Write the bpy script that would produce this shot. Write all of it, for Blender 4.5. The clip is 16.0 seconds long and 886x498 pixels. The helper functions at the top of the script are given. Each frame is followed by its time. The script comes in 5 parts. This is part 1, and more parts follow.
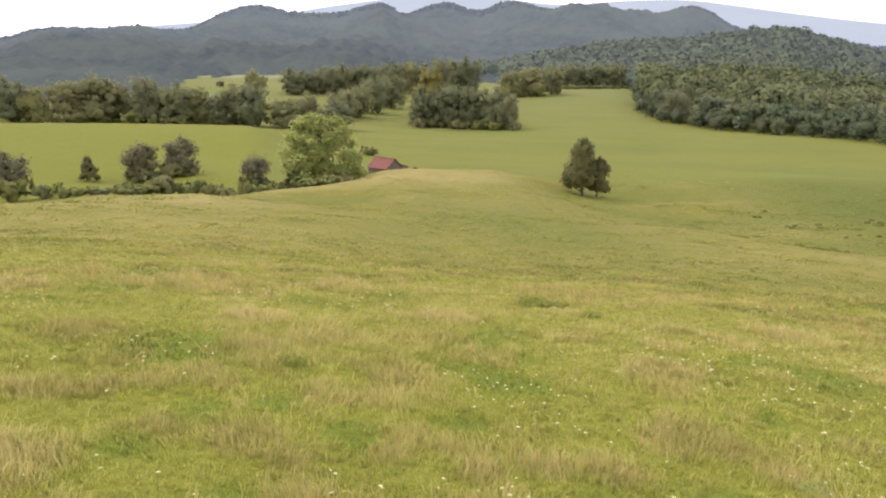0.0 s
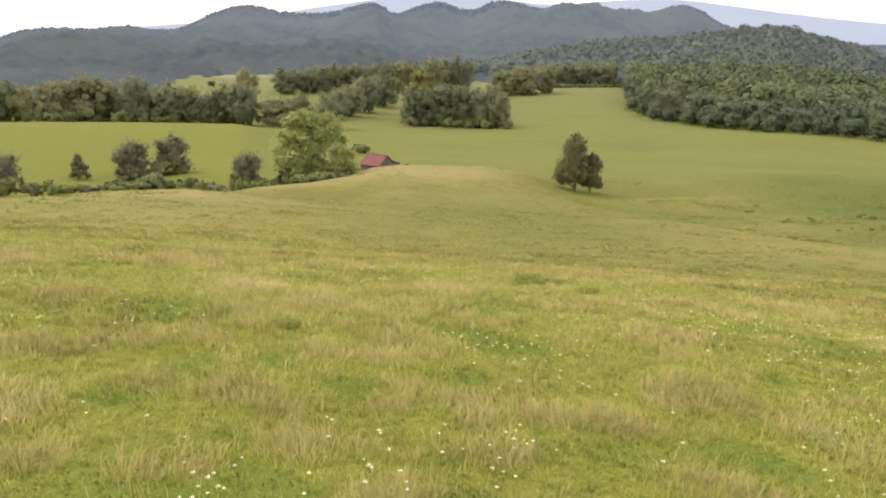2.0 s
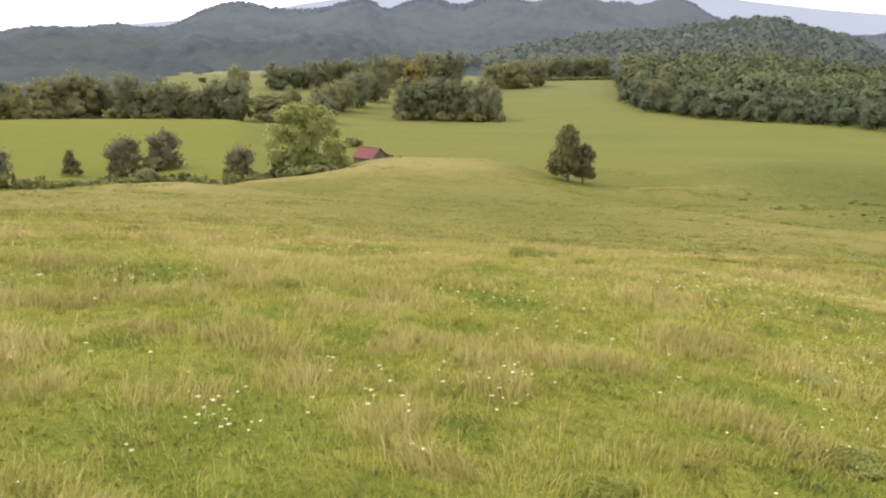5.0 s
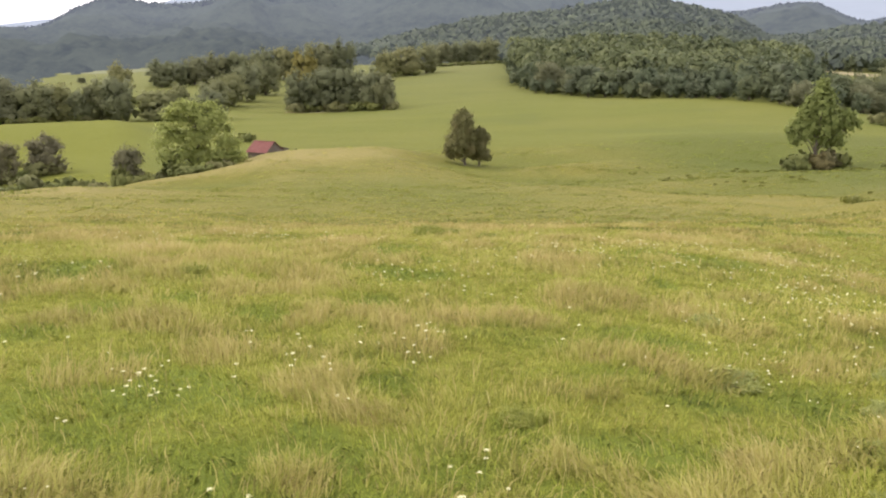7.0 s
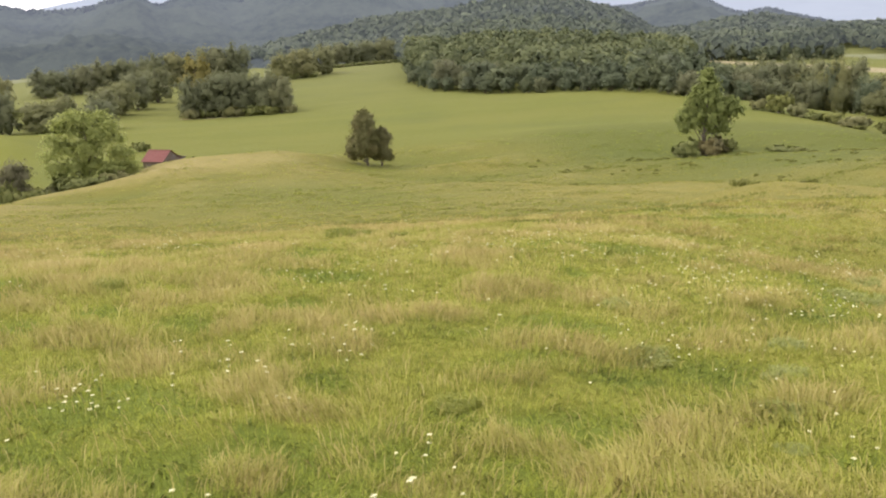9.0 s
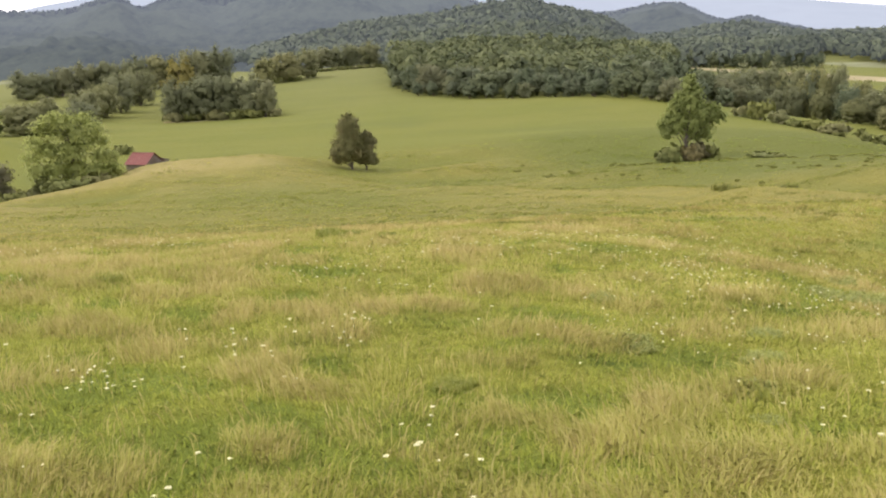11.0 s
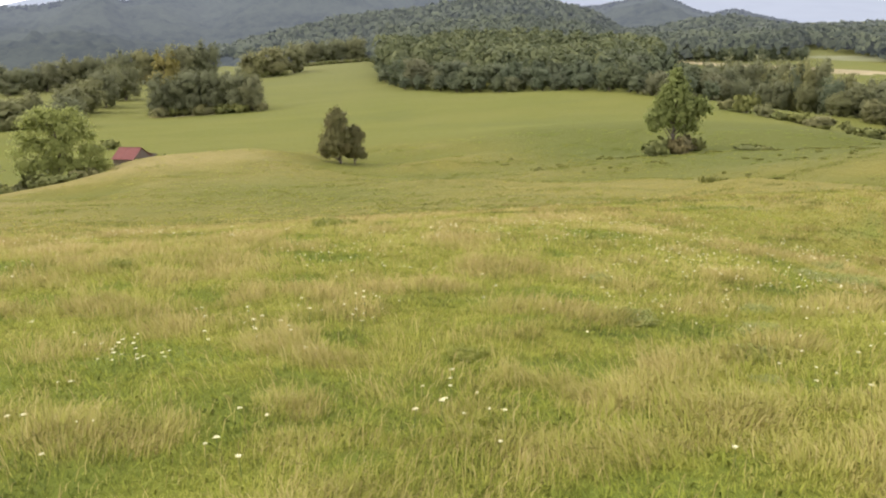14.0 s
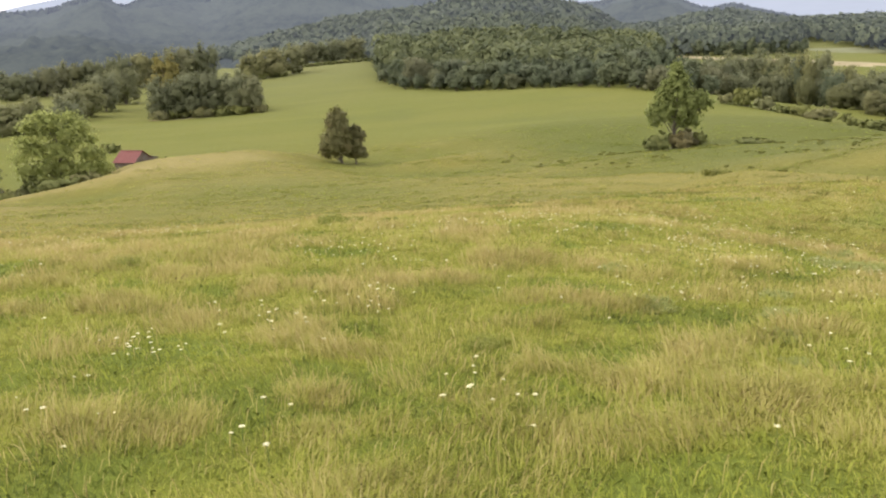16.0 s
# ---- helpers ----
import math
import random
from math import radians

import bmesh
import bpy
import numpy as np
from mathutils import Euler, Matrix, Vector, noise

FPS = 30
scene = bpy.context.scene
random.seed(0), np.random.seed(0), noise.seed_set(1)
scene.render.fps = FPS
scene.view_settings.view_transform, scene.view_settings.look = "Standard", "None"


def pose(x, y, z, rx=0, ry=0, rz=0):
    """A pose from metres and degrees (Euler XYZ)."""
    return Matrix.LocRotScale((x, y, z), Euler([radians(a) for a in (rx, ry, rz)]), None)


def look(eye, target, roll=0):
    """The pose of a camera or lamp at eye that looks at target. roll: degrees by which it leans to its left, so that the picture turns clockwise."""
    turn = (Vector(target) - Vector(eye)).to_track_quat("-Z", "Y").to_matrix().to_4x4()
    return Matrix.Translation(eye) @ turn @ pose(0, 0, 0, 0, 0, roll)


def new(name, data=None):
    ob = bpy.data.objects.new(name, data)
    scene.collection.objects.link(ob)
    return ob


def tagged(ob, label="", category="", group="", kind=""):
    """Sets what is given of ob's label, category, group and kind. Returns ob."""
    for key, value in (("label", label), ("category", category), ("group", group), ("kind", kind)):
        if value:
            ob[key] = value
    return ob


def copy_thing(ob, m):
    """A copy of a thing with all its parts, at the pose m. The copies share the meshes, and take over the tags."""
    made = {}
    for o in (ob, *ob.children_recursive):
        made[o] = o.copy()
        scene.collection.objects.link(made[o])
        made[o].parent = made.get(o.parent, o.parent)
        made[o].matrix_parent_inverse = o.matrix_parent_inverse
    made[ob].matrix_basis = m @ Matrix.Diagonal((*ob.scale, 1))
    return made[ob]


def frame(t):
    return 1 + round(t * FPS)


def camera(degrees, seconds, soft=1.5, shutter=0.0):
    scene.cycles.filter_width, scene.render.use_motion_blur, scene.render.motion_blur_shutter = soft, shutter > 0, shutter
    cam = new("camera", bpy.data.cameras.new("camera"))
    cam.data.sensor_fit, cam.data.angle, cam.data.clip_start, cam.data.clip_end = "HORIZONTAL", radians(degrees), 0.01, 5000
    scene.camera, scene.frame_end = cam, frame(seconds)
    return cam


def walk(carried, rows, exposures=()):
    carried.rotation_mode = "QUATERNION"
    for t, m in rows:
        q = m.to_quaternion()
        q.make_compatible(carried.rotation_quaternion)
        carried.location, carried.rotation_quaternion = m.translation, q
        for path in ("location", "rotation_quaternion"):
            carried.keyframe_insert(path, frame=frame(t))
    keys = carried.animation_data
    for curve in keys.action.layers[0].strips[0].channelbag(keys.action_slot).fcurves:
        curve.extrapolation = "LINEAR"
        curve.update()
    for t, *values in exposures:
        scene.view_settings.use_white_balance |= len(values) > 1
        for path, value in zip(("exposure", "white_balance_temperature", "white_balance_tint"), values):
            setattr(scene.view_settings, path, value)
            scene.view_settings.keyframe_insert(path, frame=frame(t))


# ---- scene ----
cam = camera(55.17, 16.0, soft=2.1)
PATH = [
    (0.0, pose(0.000, 0.000, 5.000, 76.694, -1.752, 0.414)),
    (0.5, pose(-0.005, 0.054, 4.831, 76.640, -1.726, 0.296)),
    (1.0, pose(-0.014, 0.094, 4.663, 76.624, -1.738, 0.150)),
    (1.5, pose(-0.040, 0.138, 4.472, 76.681, -1.655, -0.064)),
    (2.0, pose(-0.059, 0.171, 4.294, 76.714, -1.627, -0.142)),
    (2.5, pose(-0.072, 0.205, 4.146, 76.678, -1.523, -0.107)),
    (3.0, pose(-0.090, 0.236, 4.018, 76.617, -1.454, -0.045)),
    (3.5, pose(-0.098, 0.252, 3.909, 76.515, -1.333, 0.009)),
    (6.0, pose(-0.087, -0.375, 3.702, 76.165, -0.124, -3.242)),
    (6.5, pose(-0.133, -0.467, 3.664, 75.878, 0.450, -5.627)),
    (7.0, pose(-0.183, -0.546, 3.629, 75.635, 0.937, -7.985)),
    (7.5, pose(-0.231, -0.615, 3.614, 75.387, 1.489, -10.226)),
    (8.0, pose(-0.286, -0.717, 3.649, 75.198, 1.935, -12.288)),
    (8.5, pose(-0.346, -0.767, 3.672, 75.193, 2.352, -13.867)),
    (9.0, pose(-0.411, -0.832, 3.708, 75.391, 2.365, -14.860)),
    (11.5, pose(-0.708, -1.304, 3.664, 75.678, 1.876, -16.032)),
    (12.0, pose(-0.766, -1.378, 3.646, 75.592, 1.868, -16.244)),
    (12.5, pose(-0.833, -1.456, 3.656, 75.437, 1.910, -16.423)),
    (13.0, pose(-0.893, -1.518, 3.663, 75.327, 1.874, -16.550)),
    (13.5, pose(-0.951, -1.560, 3.656, 75.263, 1.878, -16.718)),
    (14.0, pose(-0.988, -1.550, 3.627, 75.275, 1.962, -16.786)),
    (14.5, pose(-1.026, -1.521, 3.591, 75.282, 2.134, -16.838)),
    (15.0, pose(-1.057, -1.490, 3.559, 75.263, 2.353, -16.873)),
    (15.5, pose(-1.084, -1.454, 3.529, 75.229, 2.610, -16.898)),
    (16.0, pose(-1.109, -1.429, 3.511, 75.190, 2.867, -16.896)),
]
walk(cam, PATH)

# ---- light ----
SUN_EL, SUN_AZ = 46.0, -78.0          # degrees; azimuth from +y, clockwise
world = bpy.data.worlds.new("overcast_sky")
scene.world = world
world.use_nodes = True
wn, wl = world.node_tree.nodes, world.node_tree.links
sky = wn.new("ShaderNodeTexSky")
sky.sky_type, sky.sun_disc = "NISHITA", False
sky.sun_elevation, sky.sun_rotation = radians(SUN_EL), radians(SUN_AZ)
sky.dust_density, sky.air_density = 4.0, 1.0
sky_gain = wn.new("ShaderNodeVectorMath")
sky_gain.operation = "SCALE"
sky_gain.inputs["Scale"].default_value = 0.15
cloud = wn.new("ShaderNodeMixRGB")
cloud.inputs["Fac"].default_value = 0.78
cloud.inputs["Color2"].default_value = (2.29, 2.17, 2.22, 1)
wl.new(sky.outputs[0], sky_gain.inputs[0])
wl.new(sky_gain.outputs[0], cloud.inputs["Color1"])
wl.new(cloud.outputs[0], wn["Background"].inputs["Color"])
wn["Background"].inputs["Strength"].default_value = 1.0

sun_data = bpy.data.lights.new("sun", "SUN")
sun_data.energy, sun_data.angle, sun_data.color = 1.7, radians(32), (1.0, 0.92, 0.80)
sun = new("sun", sun_data)
sa, se = radians(SUN_AZ), radians(SUN_EL)
sun_dir = Vector((math.sin(sa) * math.cos(se), math.cos(sa) * math.cos(se), math.sin(se)))
sun.matrix_world = look(sun_dir * 400, (0, 0, 0))


# ---- materials ----
class Mat:
    """A node material with a few short-hands."""

    def __init__(self, name, rough=0.8, spec=0.25):
        self.m = bpy.data.materials.new(name)
        self.m.use_nodes = True
        self.n, self.l = self.m.node_tree.nodes, self.m.node_tree.links
        self.b = self.n["Principled BSDF"]
        self.b.inputs["Roughness"].default_value = rough
        self.b.inputs["Specular IOR Level"].default_value = spec
        self.pos = self.n.new("ShaderNodeNewGeometry").outputs["Position"]

    def noise(self, scale, detail=3.0, rough=0.55, stretch=None, source=None):
        t = self.n.new("ShaderNodeTexNoise")
        t.inputs["Scale"].default_value, t.inputs["Detail"].default_value, t.inputs["Roughness"].default_value = scale, detail, rough
        src = source or self.pos
        if stretch:
            mp = self.n.new("ShaderNodeMapping")
            mp.inputs["Scale"].default_value = stretch
            self.l.new(src, mp.inputs["Vector"])
            src = mp.outputs[0]
        self.l.new(src, t.inputs["Vector"])
        return t.outputs["Fac"]

    def ramp(self, fac, stops):
        r = self.n.new("ShaderNodeValToRGB")
        e = r.color_ramp.elements
        while len(e) < len(stops):
            e.new(0.5)
        for el, (p, c) in zip(e, stops):
            el.position, el.color = p, (*c, 1)
        self.l.new(fac, r.inputs[0])
        return r.outputs[0]

    def span(self, fac, lo, hi):
        r = self.n.new("ShaderNodeMapRange")
        r.interpolation_type = "SMOOTHSTEP"
        r.inputs["From Min"].default_value, r.inputs["From Max"].default_value = lo, hi
        self.l.new(fac, r.inputs["Value"])
        return r.outputs[0]

    def mix(self, fac, a, b, kind="MIX"):
        x = self.n.new("ShaderNodeMixRGB")
        x.blend_type = kind
        for sock, v in zip(x.inputs, (fac, a, b)):
            if isinstance(v, (int, float)):
                sock.default_value = v
            elif isinstance(v, tuple):
                sock.default_value = (*v, 1)
            else:
                self.l.new(v, sock)
        return x.outputs[0]

    def math(self, op, a, b):
        x = self.n.new("ShaderNodeMath")
        x.operation = op
        for sock, v in zip(x.inputs, (a, b)):
            if isinstance(v, (int, float)):
                sock.default_value = v
            else:
                self.l.new(v, sock)
        return x.outputs[0]

    def axis(self, i):
        s = self.n.new("ShaderNodeSeparateXYZ")
        self.l.new(self.pos, s.inputs[0])
        return s.outputs[i]

    def color(self, sock):
        self.l.new(sock, self.b.inputs["Base Color"])
        return self

    def bump(self, fac, strength, distance):
        bp = self.n.new("ShaderNodeBump")
        bp.inputs["Strength"].default_value, bp.inputs["Distance"].default_value = strength, distance
        self.l.new(fac, bp.inputs["Height"])
        self.l.new(bp.outputs[0], self.b.inputs["Normal"])
        return self

    def grown(self, name):
        t = self.n.new("ShaderNodeAttribute")
        t.attribute_name = name
        return t.outputs["Fac"]

    def island(self):
        return self.n.new("ShaderNodeNewGeometry").outputs["Random Per Island"]

    def obrand(self):
        return self.n.new("ShaderNodeObjectInfo").outputs["Random"]

    def thin(self, color, share):
        """Lets light through a leaf or a blade."""
        tr = self.n.new("ShaderNodeBsdfTranslucent")
        self.l.new(color, tr.inputs["Color"])
        mx = self.n.new("ShaderNodeMixShader")
        mx.inputs[0].default_value = share
        out = self.n["Material Output"]
        self.l.new(self.b.outputs[0], mx.inputs[1])
        self.l.new(tr.outputs[0], mx.inputs[2])
        self.l.new(mx.outputs[0], out.inputs["Surface"])
        return self


def meadow_material():
    """Hay meadow near by, grazed pasture further off."""
    k = Mat("meadow_turf", 0.95, 0.08)
    fine = k.noise(9.0, 6, 0.7)
    clump = k.noise(1.3, 4, 0.6)
    patch = k.noise(0.16, 4, 0.6)
    turf = k.ramp(fine, [(0.25, (0.132, 0.144, 0.022)), (0.5, (0.196, 0.2, 0.032)), (0.75, (0.25, 0.24, 0.056))])
    straw = k.ramp(fine, [(0.25, (0.16, 0.125, 0.04)), (0.7, (0.38, 0.29, 0.12))])
    hay = k.mix(k.math("MULTIPLY", k.span(k.grown("dry"), 0.1, 0.9), 0.6), turf, straw)
    hay = k.mix(k.math("MULTIPLY", k.grown("lush"), 0.8), hay, (0.128, 0.165, 0.026))
    hay = k.mix(k.math("MULTIPLY", k.span(clump, 0.58, 0.72), 0.3), hay, (0.14, 0.15, 0.026))
    ripe = k.math("MULTIPLY", k.span(k.axis(1), 12, 30), k.math("ADD", 0.15, k.math("MULTIPLY", k.span(patch, 0.4, 0.6), 0.55)))
    hay = k.mix(ripe, hay, (0.265, 0.215, 0.075))
    # dry grazed slopes: close turf, darker tufts, paler sweeps
    dry = k.ramp(k.noise(2.6, 8, 0.72), [(0.28, (0.124, 0.119, 0.026)), (0.55, (0.174, 0.16, 0.038)), (0.78, (0.226, 0.198, 0.06))])
    sweep = k.span(k.noise(0.055, 5, 0.62, (1, 1.7, 1)), 0.46, 0.64)
    dry = k.mix(k.math("MULTIPLY", sweep, 0.42), dry, (0.235, 0.21, 0.078))
    near = k.math("SUBTRACT", 1.0, k.span(k.axis(1), 50, 120))
    dry = k.mix(k.math("MULTIPLY", near, 0.4), dry, (0.245, 0.212, 0.062))
    mottle = k.span(k.noise(0.30, 6, 0.72, (0.8, 0.6, 1)), 0.46, 0.64)
    dry = k.mix(k.math("MULTIPLY", mottle, 0.42), dry, (0.10, 0.112, 0.024))
    # greener hollows, and the knoll's shaded near face as a darker colour
    dry = k.mix(k.math("MULTIPLY", k.grown("green_and_shade"), 0.75), dry, (0.116, 0.127, 0.027))
    tuft = k.span(k.noise(0.75, 5, 0.72, (0.55, 1.0, 1)), 0.60, 0.70)
    rank = k.math("ADD", 0.35, k.math("MULTIPLY", k.span(k.axis(0), 15, 60), 0.35))   # ranker to the east
    dry = k.mix(k.math("MULTIPLY", tuft, rank), dry, (0.07, 0.082, 0.02))
    east = k.math("MULTIPLY", k.span(k.axis(0), 38, 72), k.span(k.axis(1), 62, 90))
    dry = k.mix(k.math("MULTIPLY", east, 0.85), dry, (0.098, 0.115, 0.027))
    dry = k.mix(k.math("MULTIPLY", k.grown("sere"), 0.6), dry, (0.30, 0.245, 0.105))
    # greener pasture of the valley floor
    green = k.ramp(k.noise(1.1, 7, 0.72), [(0.25, (0.102, 0.115, 0.024)), (0.55, (0.136, 0.147, 0.033)), (0.8, (0.174, 0.173, 0.046))])
    streak = k.span(k.noise(0.035, 5, 0.65, (0.6, 1.3, 1)), 0.42, 0.64)
    green = k.mix(k.math("MULTIPLY", streak, 0.38), green, (0.172, 0.165, 0.044))
    dim = k.span(k.noise(0.02, 4, 0.6), 0.5, 0.68)
    green = k.mix(k.math("MULTIPLY", dim, 0.4), green, (0.098, 0.118, 0.034))
    # haze put into the turf colour: paler and greyer with distance
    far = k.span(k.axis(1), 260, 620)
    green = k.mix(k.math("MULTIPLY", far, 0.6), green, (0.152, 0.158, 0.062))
    sunny = k.ramp(k.noise(0.5, 7, 0.7), [(0.3, (0.132, 0.144, 0.026)), (0.7, (0.158, 0.163, 0.034))])
    green = k.mix(k.grown("bright"), green, sunny)
    wobble = k.math("MULTIPLY", k.math("SUBTRACT", patch, 0.5), 30)
    depth = k.math("ADD", k.axis(1), wobble)
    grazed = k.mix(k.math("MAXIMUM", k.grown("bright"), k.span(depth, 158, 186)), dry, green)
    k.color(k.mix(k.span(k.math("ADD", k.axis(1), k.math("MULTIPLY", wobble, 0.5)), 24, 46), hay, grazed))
    return k.bump(k.math("ADD", k.math("MULTIPLY", fine, 0.35), clump), 0.8, 0.25).m


def leaf_material(name, dark, light, share=0.25, warm=0.0, air_haze=0.0, crowns=False):
    k = Mat(name, 0.65, 0.2)
    fac = k.math("ADD", k.math("MULTIPLY", k.island(), 0.5), 0.25)
    if crowns:                           # many trees in one mesh, each in its own tone
        fac = k.math("ADD", k.math("MULTIPLY", k.island(), 0.22), k.math("MULTIPLY", k.grown("tone"), 0.8))
    col = k.mix(fac, dark, light)
    tint = k.ramp(k.obrand(), [(0.0, (0.84, 0.87, 0.80)), (0.35, (1.0, 1.02, 0.95)), (0.7, (1.08, 1.06, 0.88)), (1.0, (0.96, 0.95, 0.92))])
    col = k.mix(1.0, col, tint, "MULTIPLY")
    if warm:
        col = k.mix(k.math("MULTIPLY", k.span(k.noise(0.5, 2), 0.5, 0.7), warm), col, (0.20, 0.13, 0.055))
    k.color(col)
    if air_haze:                              # haze over distant woods, put into the leaves as emission
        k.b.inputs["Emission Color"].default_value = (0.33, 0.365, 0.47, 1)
        k.b.inputs["Emission Strength"].default_value = air_haze
    return k.thin(col, share).m


def bark_material():
    k = Mat("tree_bark", 0.9, 0.1)
    f = k.noise(6, 5, 0.65, (1, 1, 0.2))
    k.color(k.ramp(f, [(0.3, (0.055, 0.045, 0.035)), (0.7, (0.20, 0.175, 0.14))]))
    return k.bump(f, 0.6, 0.05).m


def blade_material(name, dark, light, other, share=0.3):
    k = Mat(name, 0.6, 0.18)
    col = k.mix(k.island(), dark, light)
    col = k.mix(k.math("MULTIPLY", k.span(k.noise(0.7, 3, 0.6), 0.45, 0.66), 0.75), col, other)
    k.color(col)
    return k.thin(col, share).m


def sward_material():
    """Grass whose blades are green at the foot and ripen to straw at the tip, each tuft in its own tone."""
    k = Mat("meadow_grass", 0.6, 0.15)
    tone, dry, tip = k.grown("tone"), k.grown("dry"), k.grown("tip")
    green = k.ramp(tone, [(0.0, (0.06, 0.075, 0.016)), (0.18, (0.145, 0.185, 0.03)), (0.4, (0.305, 0.342, 0.051)), (0.75, (0.42, 0.428, 0.087)), (1.0, (0.52, 0.48, 0.14))])
    straw = k.ramp(tone, [(0.0, (0.30, 0.225, 0.085)), (0.5, (0.50, 0.39, 0.16)), (1.0, (0.66, 0.55, 0.275))])
    ripe = k.math("MULTIPLY", dry, k.math("ADD", 0.30, k.math("MULTIPLY", tip, 0.70)))
    col = k.mix(ripe, green, straw)
    k.color(col)
    return k.thin(col, 0.4).m


def hill_material(name, a, b, air_haze, glow, scale, relief=0.6):
    """Wooded ridge, so far off that it does not shift; haze in front of it is put in as emission."""
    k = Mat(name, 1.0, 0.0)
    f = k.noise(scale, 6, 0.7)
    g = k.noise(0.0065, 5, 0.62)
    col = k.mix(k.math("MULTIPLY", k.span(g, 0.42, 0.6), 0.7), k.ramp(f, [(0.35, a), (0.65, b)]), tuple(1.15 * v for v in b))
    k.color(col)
    k.b.inputs["Emission Color"].default_value = (*air_haze, 1)
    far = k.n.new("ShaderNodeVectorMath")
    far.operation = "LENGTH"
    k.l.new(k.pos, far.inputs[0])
    # the haze emission grows with distance
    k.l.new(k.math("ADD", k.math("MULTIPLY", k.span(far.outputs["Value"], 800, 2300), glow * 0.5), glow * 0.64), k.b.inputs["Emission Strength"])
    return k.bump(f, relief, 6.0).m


def plank_material():
    k = Mat("weathered_board", 0.9, 0.1)
    f = k.noise(14, 5, 0.7, (1, 1, 0.08))
    col = k.ramp(f, [(0.3, (0.08, 0.068, 0.06)), (0.7, (0.24, 0.215, 0.195))])
    k.color(k.mix(k.obrand(), col, k.mix(0.55, col, (0.16, 0.12, 0.09))))
    return k.bump(f, 0.5, 0.01).m


def roof_material():
    k = Mat("rusted_red_metal", 0.6, 0.3)
    f = k.noise(2.2, 5, 0.65)
    col = k.ramp(f, [(0.3, (0.125, 0.036, 0.032)), (0.6, (0.18, 0.062, 0.053)), (0.8, (0.22, 0.115, 0.09))])
    k.color(k.mix(k.math("MULTIPLY", k.obrand(), 0.35), col, (0.21, 0.058, 0.046)))
    return k.bump(f, 0.2, 0.01).m


def plain_material(name, a, b, scale=6.0, rough=0.85):
    k = Mat(name, rough, 0.15)
    k.color(k.ramp(k.noise(scale, 4, 0.6), [(0.3, a), (0.7, b)]))
    return k.m


TURF = meadow_material()
BARK = bark_material()
LEAF = {
    "oak": leaf_material("oak_leaves", (0.165, 0.174, 0.106), (0.272, 0.28, 0.158), 0.5),
    "olive": leaf_material("olive_green_leaves", (0.2, 0.202, 0.104), (0.315, 0.312, 0.152), 0.5),
    "cedar": leaf_material("cedar_needles", (0.11, 0.108, 0.046), (0.22, 0.212, 0.095), 0.38, 0.3),
    "poplar": leaf_material("poplar_leaves", (0.14, 0.17, 0.048), (0.36, 0.39, 0.14), 0.45),
    "sycamore": leaf_material("sycamore_leaves", (0.24, 0.268, 0.088), (0.46, 0.49, 0.185), 0.55),
    "amber": leaf_material("yellowing_leaves", (0.15, 0.14, 0.05), (0.28, 0.25, 0.09), 0.42),
    "wood": leaf_material("forest_leaves", (0.094, 0.116, 0.074), (0.20, 0.226, 0.138), 0.42),
    "slope": leaf_material("hillside_leaves", (0.05, 0.066, 0.038), (0.19, 0.212, 0.112), 0.36, crowns=True),
    # the last figure before True adds haze as leaf emission
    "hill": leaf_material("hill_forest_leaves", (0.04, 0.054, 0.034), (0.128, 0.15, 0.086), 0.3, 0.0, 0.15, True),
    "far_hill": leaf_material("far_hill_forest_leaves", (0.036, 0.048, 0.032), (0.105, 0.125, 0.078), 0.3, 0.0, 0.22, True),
    "dusk": leaf_material("dusky_leaves", (0.14, 0.134, 0.084), (0.245, 0.228, 0.14), 0.48),
    "brush": leaf_material("dry_brush_leaves", (0.15, 0.135, 0.07), (0.30, 0.265, 0.14), 0.4),
    "shrub": leaf_material("shrub_leaves", (0.15, 0.168, 0.06), (0.28, 0.29, 0.112), 0.42),
}
SWARD = sward_material()
GREYWEED = blade_material("grey_green_grass", (0.24, 0.265, 0.075), (0.42, 0.44, 0.143), (0.34, 0.36, 0.105), 0.4)
COARSE = blade_material("coarse_grass", (0.145, 0.155, 0.036), (0.27, 0.272, 0.07), (0.2, 0.205, 0.052), 0.4)
DOCK = blade_material("dock_leaves", (0.216, 0.24, 0.05), (0.396, 0.408, 0.1), (0.312, 0.324, 0.07), 0.5)
PETAL = plain_material("white_umbel", (0.74, 0.69, 0.36), (0.86, 0.82, 0.58), 60, 0.7)
STEM = plain_material("flower_stem", (0.10, 0.15, 0.04), (0.18, 0.22, 0.07), 30)
BOARD, ROOF = plank_material(), roof_material()
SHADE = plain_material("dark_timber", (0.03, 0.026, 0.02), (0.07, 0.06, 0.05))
SOIL = plain_material("bare_clay", (0.22, 0.15, 0.09), (0.40, 0.31, 0.20), 1.5)
HAY = plain_material("pale_cut_field", (0.22, 0.19, 0.10), (0.34, 0.29, 0.17), 0.05)
# base colour greyed to stand for haze over the far fields
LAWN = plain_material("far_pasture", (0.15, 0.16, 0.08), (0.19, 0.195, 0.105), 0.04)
# bluish haze over the ridges sits in their emission colour
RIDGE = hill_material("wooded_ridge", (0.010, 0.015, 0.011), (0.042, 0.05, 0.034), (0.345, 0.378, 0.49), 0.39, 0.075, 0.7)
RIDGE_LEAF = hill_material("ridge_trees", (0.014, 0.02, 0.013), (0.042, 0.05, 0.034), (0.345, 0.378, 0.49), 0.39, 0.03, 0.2)
